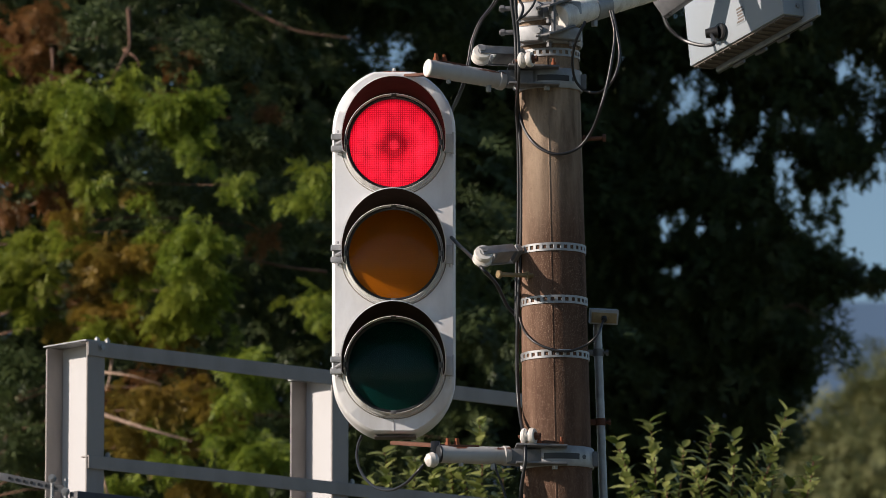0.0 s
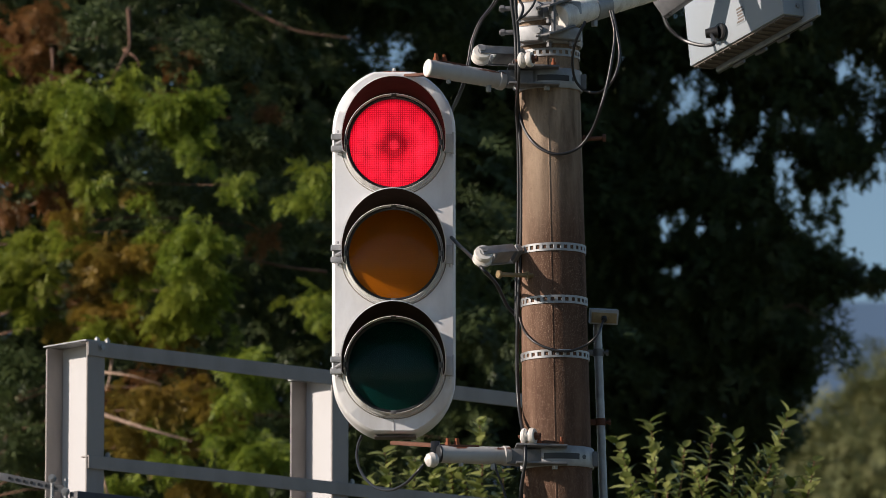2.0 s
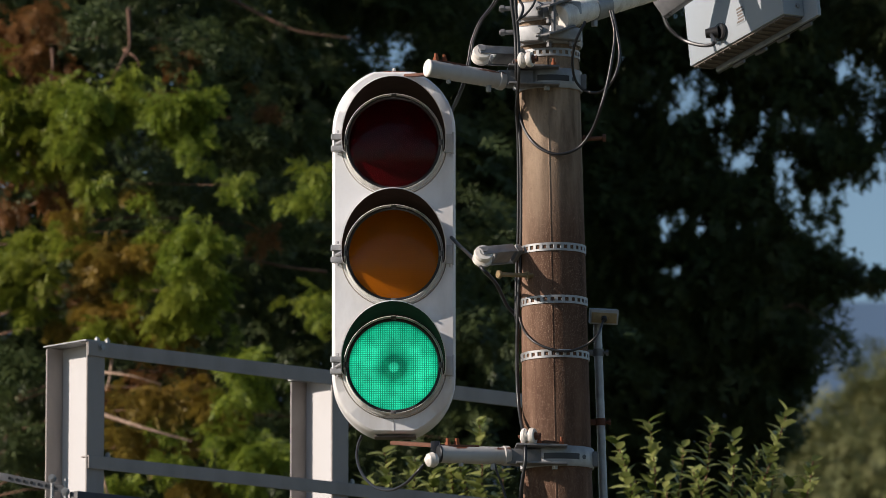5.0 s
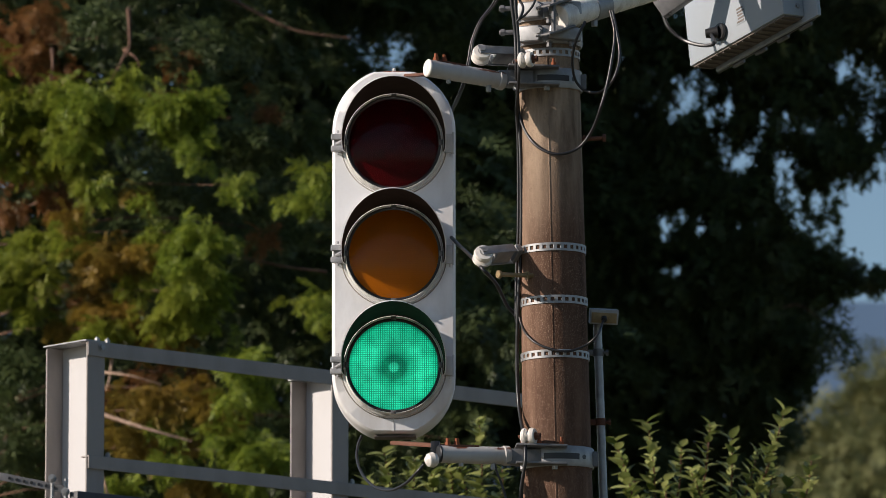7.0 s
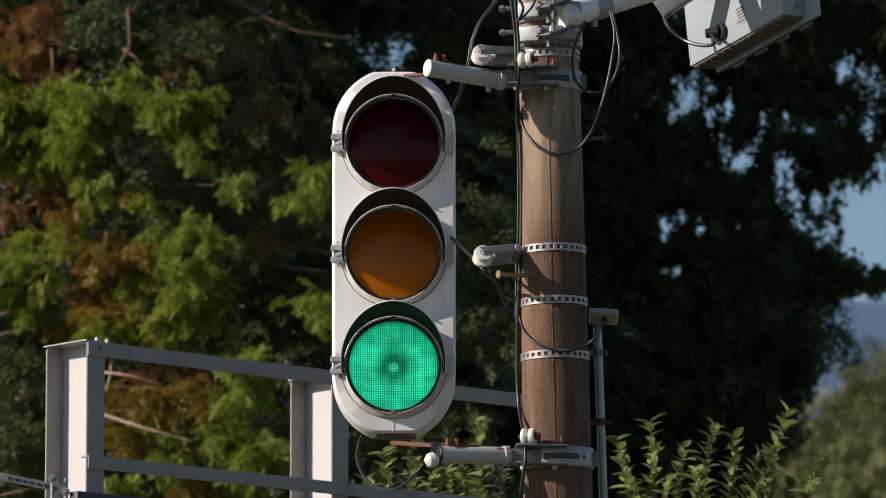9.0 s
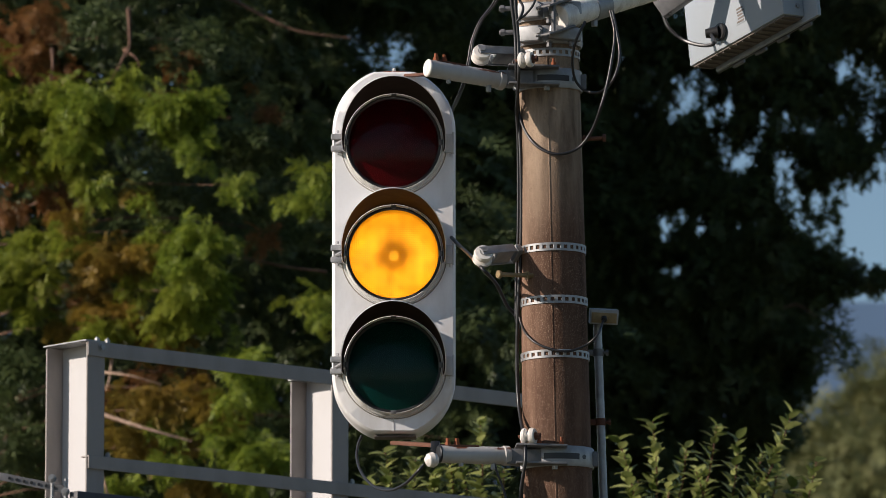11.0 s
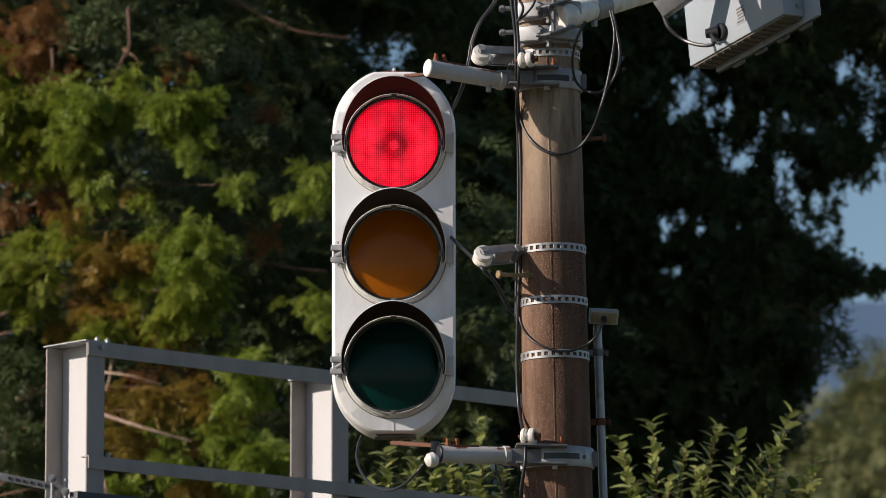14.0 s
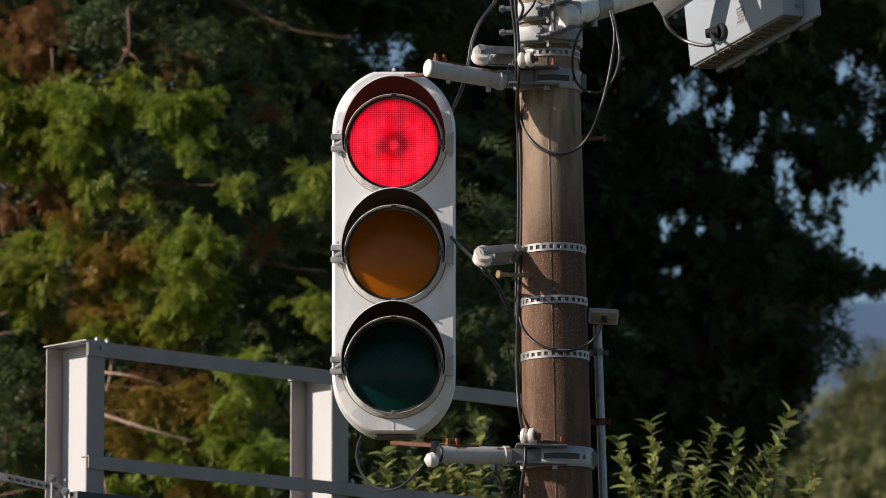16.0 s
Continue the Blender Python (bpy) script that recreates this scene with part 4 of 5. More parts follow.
def clump(center, size, count, droop=0.5, flat=0.7, deep=1.0):
    """Places and ways of sprays about a bough's end: they fan outwards and hang."""
    c = np.array(center)
    d = rng.normal(0, 1, (count, 3))
    d /= np.linalg.norm(d, axis=1, keepdims=True)
    r = size * (0.25 + 0.66 * np.abs(rng.normal(0, 1, count)))
    p = c + d * r[:, None] * [1, deep, flat]
    w = d * [1, 1, 0.5] + rng.normal(0, 0.35, (count, 3)) + [0, 0, -droop]
    return p, w


def limb(bm, a, b, r, sag=0.25):
    a, b = Vector(a), Vector(b)
    mid = a.lerp(b, 0.5) + Vector((0, 0, sag * (b - a).length * 0.35))
    hose(bm, [a, mid, b], r, 7, 5, 0.25)


def crosses(a, b, gaps):
    """Whether a limb from a to b would show in an open gap."""
    for k in range(1, 12):
        q = Vector(a).lerp(Vector(b), k / 12)
        if any(((q.x - x) / w) ** 2 + ((q.z - z - 0.15) / (h + 0.2)) ** 2 < 1 for x, z, w, h in gaps):
            return True
    return False


def conifer(name, foot, height, crowns, label, trunk_r=0.28, group="", gaps=(), scale=1.0, droop=0.5):
    """A tall conifer: trunk, limbs to each clump, and drooping sprays. crowns: (material, label, clumps), a clump being (centre, size, count)."""
    t = thing(name, foot, label, "tree", group)
    foot = Vector(foot)
    bm = B()
    wob = [foot + Vector((0.12 * math.sin(k * 1.3), 0.10 * math.cos(k * 1.7), height * k / 8)) - Vector((0, 0, 0.1 if k == 0 else 0)) for k in range(9)]
    hose(bm, wob, trunk_r, 14, 5, 0.12)
    part("trunk", bm, BARK, t, angle=80)
    for material, _, clumps in crowns:
        for c, size, _ in clumps[::6]:
            start = foot + Vector((0, 0, min(max(c[2] - foot.z - 0.05 - 0.08 * (Vector(c) - foot).xy.length, 0.8), height * 0.95)))
            if crosses(start, c, gaps):
                continue
            bm = B()
            limb(bm, start, c, 0.008 + 0.007 * size)
            part("limb", bm, BARK, t, "", 80)
    for material, words, clumps in crowns:
        ps, ws = zip(*(clump(c, s, n, droop, 0.7, 0.5 if gaps else 1.0) for c, s, n in clumps))
        p, w = np.concatenate(ps), np.concatenate(ws)
        spray_mesh("crown", p, w, max(scale, 0.6 if material is CONIFER_SHADED else 0) * rng.uniform(0.7, 1.25, len(p)), material, t, foot, words, gaps)
    return t


def scatter(n, lo, hi, size, count, gaps=()):
    """Clumps strewn in a box, leaving open the gaps (x, z, half width, half height)."""
    out = []
    while len(out) < n:
        c = rng.uniform(lo, hi)
        if any(((c[0] - x) / (a + size * 0.2)) ** 2 + ((c[2] - z) / (b + size * 0.2)) ** 2 < 1 for x, z, a, b in gaps):
            continue
        out.append((tuple(c), size * rng.uniform(0.7, 1.3), count))
    return out

# boughs of the sunlit tree: middle, size, number of sprays
TOP_BOUGH = [
    ((-2.49, 38.09, 8.50), 0.13, 154), ((-2.45, 38.12, 8.34), 0.12, 118), ((-2.31, 38.08, 8.34), 0.09, 86),
    ((-2.19, 38.08, 8.21), 0.12, 118), ((-2.16, 38.00, 8.55), 0.09, 86), ((-2.22, 38.07, 8.46), 0.09, 86),
    ((-2.04, 37.74, 8.42), 0.12, 118), ((-2.02, 37.87, 8.34), 0.09, 86), ((-1.91, 37.96, 8.46), 0.12, 118),
    ((-1.81, 37.83, 8.45), 0.07, 60), ((-1.80, 37.91, 8.61), 0.06, 37), ((-2.11, 37.80, 8.22), 0.09, 86),
    ((-2.37, 38.02, 8.11), 0.06, 37), ((-2.01, 37.80, 7.98), 0.06, 27), ((-1.98, 37.87, 7.90), 0.05, 20),
    ((-2.07, 37.91, 8.03), 0.05, 16)]
SECOND_BOUGH = [
    ((-1.56, 37.54, 8.36), 0.09, 86), ((-1.46, 37.57, 8.39), 0.09, 86), ((-1.38, 37.55, 8.43), 0.06, 37),
    ((-1.53, 37.80, 8.33), 0.09, 86), ((-1.44, 37.72, 8.27), 0.06, 45), ((-1.41, 37.51, 8.15), 0.05, 30),
    ((-1.38, 37.70, 8.09), 0.04, 15), ((-1.18, 37.42, 7.93), 0.04, 13), ((-1.17, 37.56, 7.92), 0.04, 12),
    ((-0.71, 37.22, 7.95), 0.06, 28), ((-0.77, 37.21, 7.81), 0.06, 28), ((-0.68, 37.43, 7.92), 0.05, 17),
    ((-0.86, 37.31, 7.81), 0.05, 14), ((-1.68, 37.66, 7.86), 0.04, 13), ((-2.35, 38.16, 7.68), 0.07, 60),
    ((-2.29, 38.10, 7.71), 0.06, 37)]
THIRD_BOUGH = [
    ((-2.44, 37.98, 7.57), 0.07, 60), ((-2.34, 38.15, 7.55), 0.06, 45), ((-2.11, 37.92, 7.65), 0.07, 60),
    ((-2.47, 38.12, 7.51), 0.07, 60), ((-2.29, 37.91, 7.43), 0.05, 21), ((-2.35, 38.13, 7.30), 0.07, 60),
    ((-2.50, 38.12, 7.37), 0.06, 37), ((-1.65, 37.85, 7.68), 0.06, 37), ((-1.74, 37.88, 7.41), 0.05, 30),
    ((-1.49, 37.59, 7.55), 0.09, 86), ((-1.39, 37.58, 7.65), 0.09, 86), ((-1.33, 37.49, 7.58), 0.06, 31),
    ((-1.27, 37.46, 7.60), 0.05, 19), ((-1.40, 37.49, 7.45), 0.09, 86), ((-1.33, 37.53, 7.39), 0.07, 40),
    ((-1.27, 37.60, 7.33), 0.05, 16)]
FOURTH_BOUGH = [
    ((-1.44, 37.49, 7.30), 0.08, 75), ((-1.36, 37.66, 7.29), 0.07, 60), ((-1.52, 37.62, 7.23), 0.09, 86),
    ((-1.57, 37.64, 7.15), 0.08, 75), ((-1.46, 37.74, 7.19), 0.07, 60), ((-1.39, 37.62, 7.17), 0.06, 37),
    ((-1.94, 37.79, 7.13), 0.08, 64), ((-1.88, 37.80, 7.16), 0.06, 45), ((-0.72, 37.40, 7.24), 0.07, 35),
    ((-0.66, 37.18, 7.10), 0.05, 17), ((-1.14, 37.65, 6.96), 0.06, 37), ((-1.13, 37.36, 6.87), 0.07, 60),
    ((-1.07, 37.56, 6.83), 0.06, 37), ((-1.08, 37.59, 6.74), 0.05, 30), ((-1.19, 37.39, 6.69), 0.06, 37),
    ((-1.55, 37.77, 6.58), 0.06, 37)]
LOW_BOUGH = [
    ((-1.22, 37.50, 6.48), 0.09, 86), ((-1.12, 37.52, 6.42), 0.07, 60), ((-1.03, 37.32, 6.36), 0.07, 60),
    ((-0.96, 37.30, 6.32), 0.06, 37), ((-1.09, 37.39, 6.30), 0.07, 60), ((-0.91, 37.55, 6.42), 0.05, 17),
    ((-1.55, 37.59, 6.36), 0.06, 45), ((-1.86, 37.88, 6.25), 0.06, 37), ((-1.82, 37.91, 6.21), 0.06, 37),
    ((-1.10, 37.63, 6.20), 0.06, 37), ((-2.65, 38.10, 8.43), 0.15, 196), ((-2.65, 38.08, 8.23), 0.15, 196),
    ((-2.64, 38.14, 7.54), 0.15, 196), ((-2.69, 38.22, 8.71), 0.16, 243)]
LIT = TOP_BOUGH + SECOND_BOUGH + THIRD_BOUGH + FOURTH_BOUGH + LOW_BOUGH
# dimly lit boughs, which take the shade-darkened green
DIM = [
    ((-1.27, 38.73, 8.49), 0.06, 18), ((-1.10, 38.50, 8.42), 0.06, 18), ((-1.14, 38.83, 8.36), 0.07, 24),
    ((-0.84, 38.89, 8.45), 0.08, 30), ((-0.87, 38.60, 8.47), 0.07, 22), ((-2.15, 38.90, 9.15), 0.08, 30),
    ((-1.94, 38.49, 9.10), 0.07, 24), ((-1.92, 38.35, 8.94), 0.06, 18), ((-1.83, 38.66, 8.97), 0.06, 16),
    ((-1.52, 38.32, 8.83), 0.07, 24), ((-1.36, 38.42, 8.92), 0.05, 16), ((-1.43, 38.54, 9.01), 0.05, 16),
    ((-1.26, 38.67, 9.02), 0.05, 16), ((-1.59, 38.39, 8.77), 0.06, 16), ((-2.47, 38.33, 7.08), 0.09, 35),
    ((-2.49, 38.82, 6.88), 0.11, 47), ((-2.49, 38.49, 6.58), 0.11, 47), ((-1.01, 38.88, 7.89), 0.06, 16),
    ((-0.94, 38.84, 7.96), 0.05, 16)]
OLIVE_HIGH = [
    ((-1.94, 37.83, 7.56), 0.09, 70), ((-1.89, 38.00, 7.66), 0.07, 47), ((-1.99, 38.05, 7.52), 0.07, 47),
    ((-1.76, 37.98, 7.57), 0.07, 47), ((-1.68, 37.70, 7.57), 0.06, 36), ((-1.93, 38.07, 7.34), 0.08, 60),
    ((-1.96, 37.84, 7.25), 0.06, 36), ((-1.83, 37.86, 7.25), 0.06, 29), ((-1.80, 37.92, 7.18), 0.06, 29),
    ((-1.66, 37.95, 7.12), 0.07, 47), ((-1.52, 37.73, 7.05), 0.06, 36), ((-2.16, 38.16, 7.19), 0.06, 36),
    ((-1.39, 37.73, 6.77), 0.07, 47), ((-1.32, 37.64, 6.66), 0.07, 47)]
OLIVE_LOW = [
    ((-1.52, 37.72, 6.67), 0.06, 29), ((-1.64, 37.73, 6.67), 0.07, 47), ((-1.76, 37.74, 6.74), 0.06, 29),
    ((-1.84, 37.80, 6.55), 0.07, 47), ((-1.75, 37.92, 6.47), 0.07, 47), ((-1.43, 37.87, 6.53), 0.06, 36),
    ((-1.72, 37.76, 7.92), 0.05, 19), ((-2.14, 37.90, 7.79), 0.06, 29), ((-2.00, 38.11, 7.12), 0.05, 24),
    ((-1.59, 37.81, 6.78), 0.06, 29), ((-1.23, 37.62, 6.61), 0.06, 29), ((-1.45, 37.67, 6.24), 0.06, 29),
    ((-1.29, 37.70, 6.24), 0.06, 36)]
OLIVE = OLIVE_HIGH + OLIVE_LOW
BROWN_HIGH = [
    ((-2.53, 38.62, 9.03), 0.11, 64), ((-2.43, 38.64, 8.95), 0.11, 64), ((-2.43, 38.21, 8.77), 0.10, 48),
    ((-2.34, 38.24, 9.05), 0.10, 48), ((-2.22, 38.61, 8.79), 0.07, 20), ((-2.39, 38.78, 8.77), 0.07, 20),
    ((-2.47, 38.35, 8.19), 0.09, 40), ((-2.33, 38.47, 8.26), 0.07, 25), ((-2.27, 38.56, 8.18), 0.07, 25),
    ((-2.24, 38.39, 8.03), 0.08, 30), ((-2.21, 38.42, 7.93), 0.07, 25), ((-2.52, 38.39, 7.94), 0.08, 32)]
BROWN_LOW = [
    ((-2.31, 38.42, 8.52), 0.08, 32), ((-2.39, 38.56, 8.58), 0.07, 20), ((-1.04, 38.38, 7.76), 0.04, 19),
    ((-1.62, 38.43, 8.62), 0.08, 32), ((-1.07, 38.66, 8.56), 0.06, 19), ((-1.52, 38.22, 8.78), 0.07, 20),
    ((-1.81, 38.54, 6.78), 0.07, 20), ((-1.93, 38.64, 6.89), 0.07, 20), ((-2.07, 38.39, 7.45), 0.07, 20),
    ((-1.48, 38.33, 7.02), 0.07, 20), ((-1.72, 38.68, 7.00), 0.07, 25)]
BROWN = BROWN_HIGH + BROWN_LOW
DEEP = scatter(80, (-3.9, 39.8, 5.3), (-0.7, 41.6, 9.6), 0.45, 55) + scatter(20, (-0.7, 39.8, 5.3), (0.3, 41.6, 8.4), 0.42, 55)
# unseen clumps beside and overhead, added to keep sun and sky off the inner sprays
SHADE_OUTER = scatter(50, (-6.3, 39.6, 3.0), (-4.4, 43.0, 14.0), 0.75, 36)
SHADE_ABOVE = scatter(60, (-5.0, 38.9, 9.75), (-1.5, 43.0, 12.5), 0.5, 55) + scatter(30, (-1.5, 39.5, 11.0), (0.8, 43.0, 12.8), 0.5, 50) + scatter(20, (-5.0, 39.5, 12.0), (-1.5, 42.0, 14.2), 0.6, 40)
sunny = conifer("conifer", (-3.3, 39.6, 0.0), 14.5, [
    (CONIFER, "yellow-green drooping sprays, sunlight put into their colour", LIT),
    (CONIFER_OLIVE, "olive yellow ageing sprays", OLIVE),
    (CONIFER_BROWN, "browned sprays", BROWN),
    (CONIFER_SHADED, "dark green sprays with shade put into their colour", DEEP + SHADE_OUTER + SHADE_ABOVE + DIM)], "tall conifer with sunlit feathery drooping sprays", 0.30, "conifers", (), 0.36)

for a, b, c, r in [((-0.73, 38.30, 7.54), (-0.92, 38.20, 7.55), (-1.15, 38.20, 7.60), 0.011),
    ((-1.87, 37.50, 6.58), (-1.66, 37.40, 6.50), (-1.41, 37.40, 6.43), 0.016),
    ((-1.21, 40.00, 9.43), (-0.90, 39.90, 9.26), (-0.56, 39.90, 9.21), 0.014),
    ((-1.81, 38.00, 8.97), (-1.80, 37.90, 8.79), (-1.82, 37.90, 8.72), 0.016),
    ((-1.83, 38.00, 8.76), (-1.86, 37.90, 8.66), (-1.92, 37.90, 8.56), 0.012),
    ((-1.82, 38.00, 8.77), (-1.76, 37.90, 8.71), (-1.74, 37.90, 8.66), 0.010),
    ((-2.25, 38.00, 8.76), (-2.24, 37.90, 8.67), (-2.25, 37.90, 8.58), 0.014),
    ((-1.90, 37.70, 6.86), (-1.77, 37.60, 6.83), (-1.59, 37.60, 6.78), 0.010),
    ((-1.88, 37.80, 6.97), (-1.89, 37.70, 6.83), (-1.91, 37.70, 6.76), 0.012),
    ((-1.92, 37.60, 6.25), (-1.90, 37.50, 6.19), (-1.88, 37.50, 6.13), 0.014)]:
    bm = B()
    hose(bm, [Vector(a) + (Vector(a) - Vector(b)) * 0.3, a, b, c], r, 7, 5, 0.35)
    part("bare_branch", bm, SUNLIT_BARK if a[2] < 7.5 else BARK, sunny, "bare sunlit branch", 80)

GAPS_UPPER = [
    (2.43, 9.60, 0.11, 0.26), (2.48, 9.38, 0.09, 0.09), (2.07, 9.69, 0.16, 0.11), (2.01, 9.77, 0.09, 0.09), (2.13, 9.68, 0.08, 0.09),
    (3.05, 9.27, 0.28, 0.45), (2.87, 9.45, 0.19, 0.16), (2.29, 10.02, 0.06, 0.16), (2.86, 10.37, 0.12, 0.19), (3.00, 10.31, 0.16, 0.14),
    (2.96, 10.49, 0.06, 0.05), (2.42, 10.51, 0.06, 0.06), (1.83, 10.23, 0.22, 0.16), (1.77, 10.07, 0.25, 0.11), (1.61, 10.04, 0.09, 0.09),
    (1.66, 9.99, 0.09, 0.09), (1.61, 9.93, 0.06, 0.06), (1.39, 10.00, 0.08, 0.06), (2.03, 10.07, 0.06, 0.14), (1.95, 9.99, 0.12, 0.12)]
GAPS_MIDDLE = [
    (1.94, 9.86, 0.09, 0.08), (2.17, 9.76, 0.08, 0.14), (2.43, 9.96, 0.12, 0.09), (2.62, 9.92, 0.11, 0.09), (3.02, 9.91, 0.06, 0.11),
    (1.91, 9.66, 0.06, 0.06), (1.58, 9.23, 0.11, 0.09), (1.69, 9.27, 0.08, 0.09), (1.59, 9.11, 0.06, 0.08), (1.83, 9.19, 0.06, 0.09),
    (2.11, 9.19, 0.09, 0.08), (1.62, 8.89, 0.14, 0.09), (2.51, 9.33, 0.09, 0.08), (2.67, 9.38, 0.14, 0.12), (2.77, 9.30, 0.14, 0.09),
    (2.71, 9.13, 0.14, 0.11), (2.56, 9.21, 0.08, 0.06), (2.87, 9.17, 0.12, 0.09), (2.86, 9.03, 0.08, 0.06), (3.13, 9.68, 0.06, 0.16)]
GAPS_EDGE = [
    (2.68, 10.15, 0.06, 0.06), (1.15, 7.98, 0.08, 0.08), (1.72, 10.22, 0.12, 0.12), (2.25, 9.86, 0.06, 0.06), (2.59, 9.62, 0.06, 0.06),
    (2.23, 10.15, 0.05, 0.08), (3.10, 8.22, 0.56, 0.41), (2.96, 7.76, 0.47, 0.49), (2.77, 7.31, 0.54, 0.40), (-0.27, 10.55, 0.16, 0.10),
    (-0.40, 10.43, 0.16, 0.10), (3.13, 9.23, 0.37, 0.35), (3.22, 8.37, 0.68, 0.43), (2.79, 9.41, 0.10, 0.09), (2.45, 9.49, 0.10, 0.20),
    (1.27, 10.47, 0.05, 0.04), (2.23, 9.21, 0.05, 0.04), (1.51, 10.17, 0.06, 0.05), (2.55, 9.45, 0.05, 0.06)]
GAPS = GAPS_UPPER + GAPS_MIDDLE + GAPS_EDGE
BACK = scatter(45, (-1.6, 46.2, 5.6), (-0.75, 48.0, 11.2), 0.42, 70) + scatter(36, (-0.75, 46.9, 5.6), (0.0, 47.1, 11.2), 0.34, 60)
BACK += scatter(60, (0.1, 46.2, 5.6), (1.0, 48.0, 11.2), 0.42, 70) + scatter(45, (0.2, 47.2, 8.0), (1.0, 48.6, 11.4), 0.45, 80)
BACK += scatter(140, (0.8, 46.75, 6.6), (2.63, 47.25, 11.2), 0.36, 60)
BACK += scatter(60, (2.5, 46.8, 7.9), (3.6, 47.2, 11.0), 0.32, 45)
BACK += scatter(30, (-1.0, 46, 11.2), (3.5, 49, 14.5), 0.8, 26)
shady = conifer("conifer", (0.9, 48.2, 0.0), 16.0, [(CONIFER_SHADED, "drooping sprays, shade put into their dark green", BACK)], "dark conifer in shade with sky showing between its sprays", 0.32, "conifers", GAPS, 0.85, 1.1)

# a bough at the edge of the shaded tree that stirs in the wind
TIP_AT = (2.38 - 0.9, 46.60 - 48.2, 8.56)
bm = B()
hose(bm, [(0, 0, 0), (0.12, 0, 0.02), (0.28, 0, -0.10)], 0.010, 7, 5, 0.3)
branch = bpy.data.meshes.new("branch")
bm.to_mesh(branch), bm.free()
branch.materials.append(BARK)
tip = new("bough", branch)
tip.parent = shady
tip.location = TIP_AT
p, w = clump((0.20, 0.0, -0.12), 0.20, 60, 0.9)
spray_mesh("sprays", p, w, rng.uniform(0.5, 0.9, len(p)), CONIFER_SHADED, tip, (0, 0, 0), "hanging sprays, shade put into their dark green")

OPEN = [(-0.26, 10.01, 0.14, 0.08), (-0.38, 9.91, 0.14, 0.09), (-0.84, 8.43, 0.11, 0.05), (-0.90, 8.30, 0.05, 0.08)]
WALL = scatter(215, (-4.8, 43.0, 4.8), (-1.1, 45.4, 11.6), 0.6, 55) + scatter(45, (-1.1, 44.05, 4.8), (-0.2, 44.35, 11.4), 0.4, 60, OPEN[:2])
conifer("conifer", (-2.2, 44.2, 0.0), 15.0, [(CONIFER_SHADED, "inner sprays, shade put into their dark green", WALL + scatter(30, (-4.5, 42.5, 11), (-0.5, 45.5, 14), 0.8, 26))], "dense dark conifer behind the sunlit one", 0.30, "conifers", OPEN)
# tree out of view on the left, added to shade the dark conifers
conifer("conifer", (-7.2, 45.2, 0.0), 19.0, [(CONIFER_SHADED, "green drooping sprays", scatter(170, (-9.8, 42.8, 4.0), (-4.9, 47.8, 18.5), 0.9, 44))], "tall unseen conifer added to shade the others", 0.36, "conifers")


def shoot_places(base, tip, leaves):
    """Leaf poses along a shoot, in pairs that stand out and up, smaller towards the tip."""
    a, b = Vector(base), Vector(tip)
    way = (b - a).normalized()
    turn = basis(way, (0.3, -1, 0.2))
    out = []
    leaves = int(leaves * 2.0)
    for k in range(leaves):
        s = (k + 0.7) / leaves
        ang = k * 2.4 + rng.uniform(-0.7, 0.7)
        side = turn.to_3x3() @ Vector((0, math.cos(ang), math.sin(ang)))
        lean = way * rng.uniform(0.2, 1.2) + side + Vector((0, 0, rng.uniform(-0.3, 0.3)))
        size = rng.uniform(0.6, 1.4) * (1.0 - 0.2 * s)
        out.append(Matrix.Translation(a.lerp(b, s) - a) @ basis(lean, way + Vector((0.2 * rng.normal(), 0.2 * rng.normal(), 0.4))) @ Matrix.Diagonal((size, size, size, 1)))
    return out


def leaf_mesh():
    """A broad pointed leaf, folded along its midrib and bent down at the tip."""
    bm = B()
    rows = []
    for k in range(6):
        s = k / 5
        w = 0.022 * math.sin(math.pi * min(0.06 + s * 0.94, 1.0) ** 0.8) + 0.0005
        bend = -0.012 * s * s
        x = 0.075 * s
        rows.append([bm.verts.new((x, -w, bend + 0.3 * w)), bm.verts.new((x, 0, bend)), bm.verts.new((x, w, bend + 0.3 * w))])
    for p, q in zip(rows, rows[1:]):
        for j in (0, 1):
            bm.faces.new((p[j], p[j + 1], q[j + 1], q[j]))
    me = bpy.data.meshes.new("leaf")
    bm.to_mesh(me), bm.free()
    me.materials.append(SHRUB)
    me.shade_smooth()
    return me


LEAF = leaf_mesh()
swaying = []


